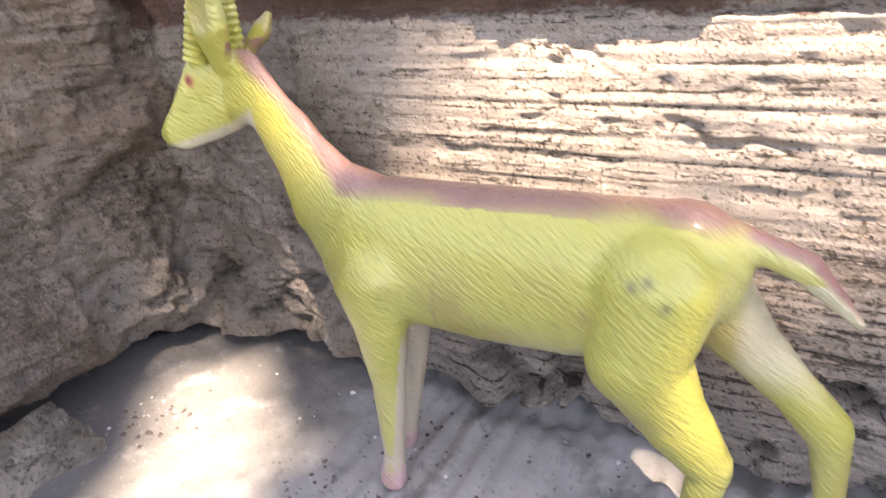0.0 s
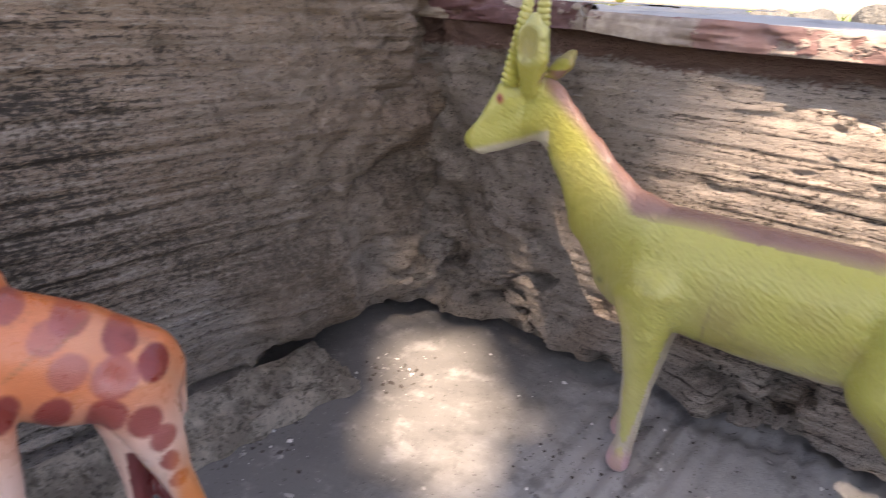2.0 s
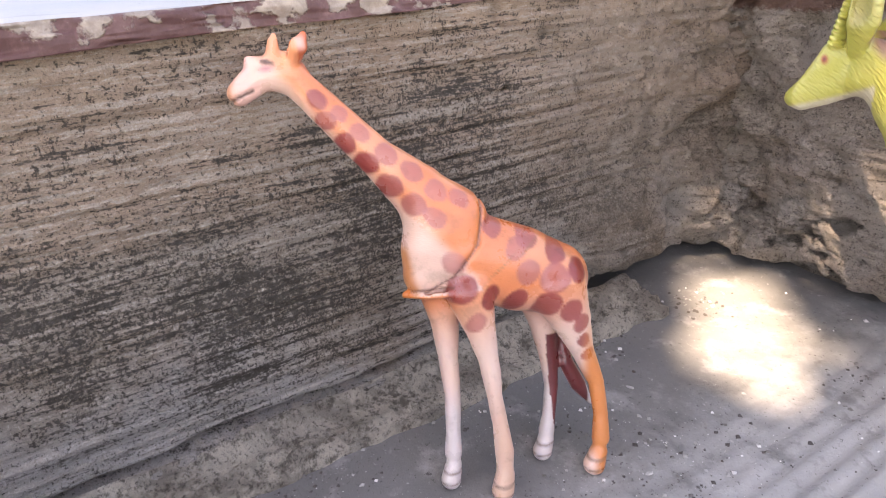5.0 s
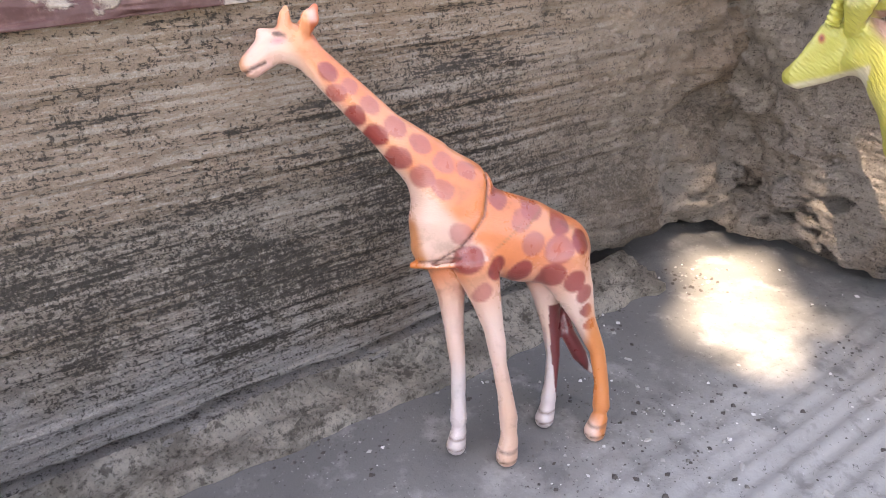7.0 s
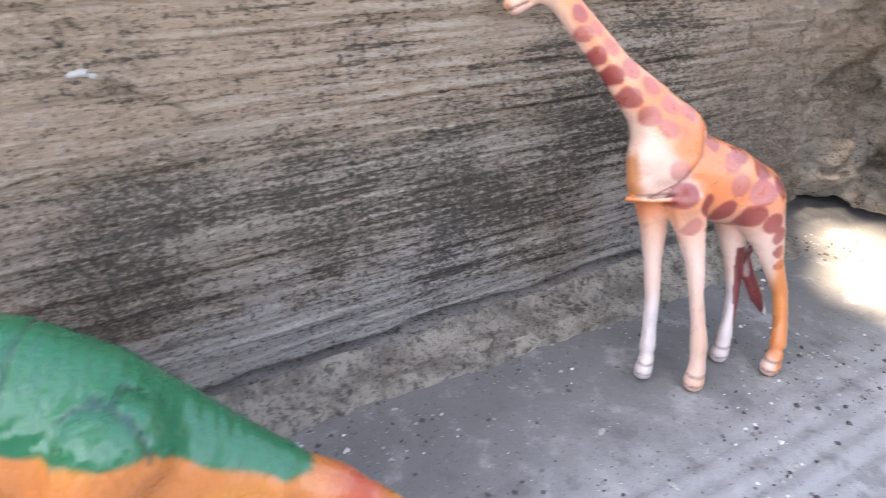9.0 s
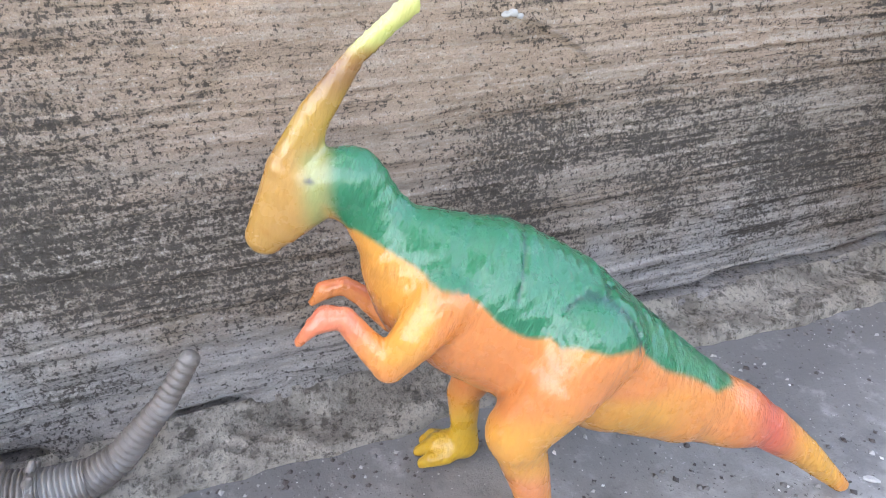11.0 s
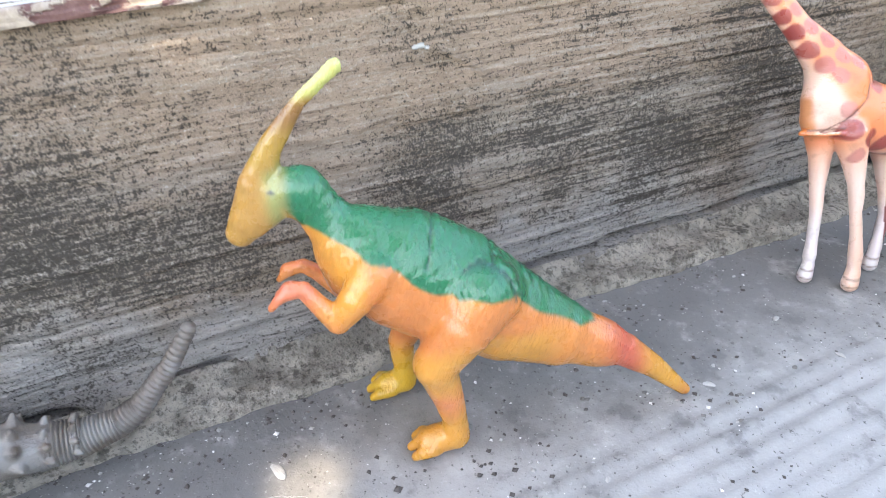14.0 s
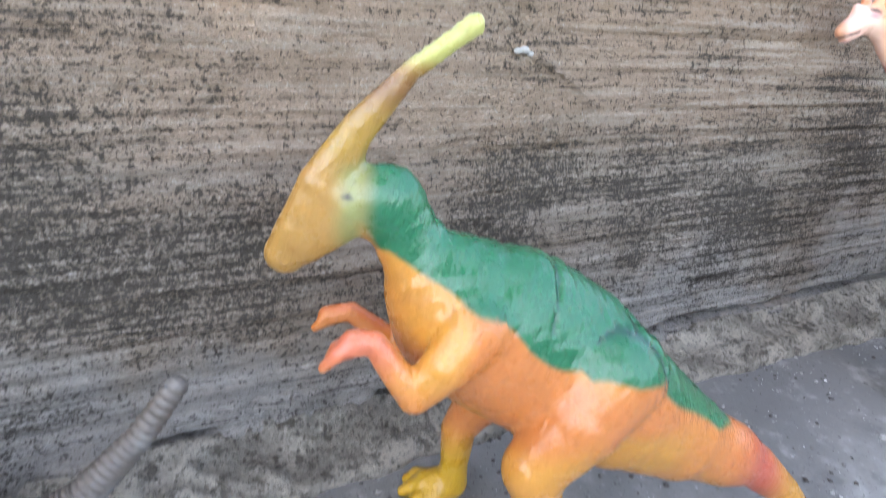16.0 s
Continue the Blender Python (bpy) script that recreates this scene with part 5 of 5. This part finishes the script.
for k in range(16):
    open_sky |= gap(rng.uniform(-0.58, -0.22), rng.uniform(-0.75, 0.20), rng.uniform(0.045, 0.085), rng.uniform(0.045, 0.085), rng.uniform(0, 3))
base = np.array([2.3, -2.6, 0.160])
tree(tuple(base), 2.3, 0.14, [tuple(Vector((centre[0] + dx, centre[1] + dy, H)) - Vector(base)) for dx, dy in ((0, 0), (0.8, 0.3), (-0.3, -0.8), (0.5, -0.6))], pts[~open_sky] - base, 0.075, 7, "leafy shade tree out of view, with a thin brown trunk", ~near_dino[~open_sky], np.concatenate([pts[twigs]] + [pts[thicket] + k * np.array(SUN) for k in (-0.09, 0.06, 0.13)]) - base)

n = 3500
q = rng.normal(size=(n, 3)) * np.array([0.9, 0.9, 0.45]) + np.array([0, 0, 3.6])
tree((-1.02, 0.86, 0.16), 3.0, 0.075, [(0.8, 0.3, 3.5), (-0.7, 0.5, 3.6), (0.1, -0.8, 3.4), (-0.2, 0.7, 3.9)], q, 0.10, 9, "garden tree with a thick dark brown trunk")

# grass beyond the ledge, thick to the west of the tree and thin elsewhere
n = 16000
u = rng.uniform(0, 1, n)
gx = np.where(u < 0.6, -0.5 - 4.0 * rng.uniform(0, 1, n) ** 1.5, rng.uniform(-1.5, 3.0, n))
gy = np.where(u < 0.6, rng.uniform(-0.5, 3.5, n), 0.45 + 5.0 * rng.uniform(0, 1, n) ** 1.6)
keep = (vnoise(gx * 1.6, gy * 1.6, 0, 3) > 0.42) & (np.hypot(gx + 1.02, gy - 0.86) > 0.12)
gx, gy = gx[keep], gy[keep]
n = len(gx)
hgt, lean, turn = rng.uniform(0.008, 0.028, n), rng.uniform(-0.04, 0.04, (n, 2)), rng.uniform(0, np.pi, n)
w = 0.006
a = np.c_[gx - w * np.cos(turn), gy - w * np.sin(turn), np.full(n, 0.159)]
b = np.c_[gx + w * np.cos(turn), gy + w * np.sin(turn), np.full(n, 0.159)]
c = np.c_[gx + lean[:, 0], gy + lean[:, 1], 0.160 + hgt]
mesh_object("grass", np.stack([a, b, c], 1).reshape(-1, 3), np.arange(n * 3).reshape(-1, 3), GRASS, smooth=False)
tagged(bpy.data.objects["grass"], "patchy bright green grass in the sun", "grass", kind="stuff")


def stone(x, y, z, r, seed):
    bm = bmesh.new()
    bmesh.ops.create_icosphere(bm, subdivisions=3, radius=r)
    for v in bm.verts:
        v.co *= 1 + 0.5 * noise.noise(v.co / r * 1.1 + Vector((seed * 3.1, 0, 0)))
        v.co.z *= 0.6
    ob = part("stone", bm, STONE)
    ob.location = (x, y, z)
    return tagged(ob, "weathered grey stone on the garden soil", "stone", "stones in the garden")


for i, (x, y, r) in enumerate(((-0.10, 1.00, 0.030), (0.02, 0.80, 0.035), (0.10, 0.86, 0.045), (0.20, 0.78, 0.035), (-0.35, 1.2, 0.025), (-0.55, 1.1, 0.022), (0.33, 0.95, 0.04), (-0.22, 1.5, 0.035))):
    stone(x, y, 0.160 + r * 0.25, r, i)

# ---- grit on the floor ----
n = 30000
gx, gy = 0.02 + 0.42 * rng.uniform(0, 1, n) ** 1.2, rng.uniform(-0.75, 0.02, n)
groove = 0.011 * (np.floor(gx / 0.011) + 0.75) - 0.012 * fbm(gx * 8, gy * 9, 0, 5) + rng.normal(0, 0.0013, n)
gx = np.where((gx > 0.13) & (rng.uniform(0, 1, n) < 0.6), groove, gx)
keep = vnoise(gx * 25, gy * 25, 0, 13) * 0.7 + 0.3 * vnoise(gx * 90, gy * 90, 0, 14) > rng.uniform(0.38, 0.70, n)
gx, gy = gx[keep], gy[keep]
n = len(gx)
size = 0.00026 + 0.0012 * rng.uniform(0, 1, n) ** 6
size[::90] *= 1.4
octa = np.array([(1, 0, 0), (-1, 0, 0), (0, 1, 0), (0, -1, 0), (0, 0, 0.7), (0, 0, -0.7)])
tri = np.array([(0, 2, 4), (2, 1, 4), (1, 3, 4), (3, 0, 4), (2, 0, 5), (1, 2, 5), (3, 1, 5), (0, 3, 5)])
gz = floor_skin(gx, gy)[2]
v = octa[None] * size[:, None, None] * rng.uniform(0.6, 1.5, (n, 6, 1)) + np.stack([gx, gy, gz + size * 0.3], -1)[:, None]
f = tri[None] + 6 * np.arange(n)[:, None, None]
tagged(mesh_object("grit", v.reshape(-1, 3), f.reshape(-1, 3), GRIT, smooth=False), "scattered pale and dark grit on the cement floor", "grit", kind="stuff")


# ---- loose bits on the floor and the wall ----
PLASTER_CHIP = plain("chalky white plaster", (0.50, 0.485, 0.46), 0.9, 260.0, 0.3, 0.5)
THREAD = plain("white lint", (0.42, 0.42, 0.42), 0.9, 300.0, 0.1, 0.1)


def chip(x, y, length, turn, seed):
    """A flat broken flake."""
    bm = bmesh.new()
    bmesh.ops.create_icosphere(bm, subdivisions=2, radius=1.0)
    for v in bm.verts:
        v.co *= 1 + 0.7 * noise.noise(v.co * 0.9 + Vector((seed * 4.7, 1.3, 0)))
        v.co = Vector((v.co.x * length / 2, v.co.y * length * 0.24, v.co.z * length * 0.10))
    ob = part("plaster_chip", bm, PLASTER_CHIP, smooth=False)
    ob.matrix_world = pose(x, y, float(floor_skin(np.array(x), np.array(y))[2]) + length * 0.06, 0, 4, turn)
    return tagged(ob, "small chalky white plaster chip on the cement floor", "plaster chip", "plaster chips on the floor")


for i, (x, y, length) in enumerate(((0.068, -0.539, 0.009), (0.113, -0.347, 0.006), (0.092, -0.280, 0.006), (0.144, -0.230, 0.005), (0.186, -0.363, 0.006), (0.140, -0.391, 0.005), (0.150, -0.150, 0.005), (0.176, -0.134, 0.007), (0.072, -0.129, 0.004), (0.117, -0.168, 0.004), (0.134, -0.421, 0.004), (0.128, -0.278, 0.005))):
    chip(x, y, length, 47 * i + 20, i)

bm = bmesh.new()
pick = random.Random(4)
for k in range(16):
    a, r = pick.uniform(0, 6.28), pick.uniform(0.003, 0.008)
    cx, cy = pick.uniform(-0.004, 0.004), pick.uniform(-0.004, 0.004)
    arc = [(cx + r * math.cos(a + t), cy + r * math.sin(a + t), 0.0012 + 0.0008 * math.sin(3 * t + a)) for t in np.linspace(0, pick.uniform(0.8, 2.2), 9)]
    limb(bm, arc, [0.00010] * 9, 5, 0.0)
lint = part("lint", bm, THREAD)
lint.location = (0.091, -0.542, 0.001)
tagged(lint, "wisp of tangled white lint on the cement floor", "lint")

bm = bmesh.new()
for k, (dy, dz, r) in enumerate(((0.0, 0.0, 0.0013), (0.0028, 0.0003, 0.0017), (0.0056, -0.0010, 0.0012))):
    bmesh.ops.create_icosphere(bm, subdivisions=3, radius=r, matrix=Matrix.LocRotScale((0, dy, dz), None, (0.7, 1.2, 0.8)))
for v in bm.verts:
    v.co += v.co.normalized() * 0.0007 * noise.noise(v.co * 900)
lump = part("plaster_lump", bm, PLASTER_CHIP)
lump.location = (0.0015, -0.437, 0.1465)
tagged(lump, "small whitish lumps of dried plaster stuck on the wall", "plaster lump")
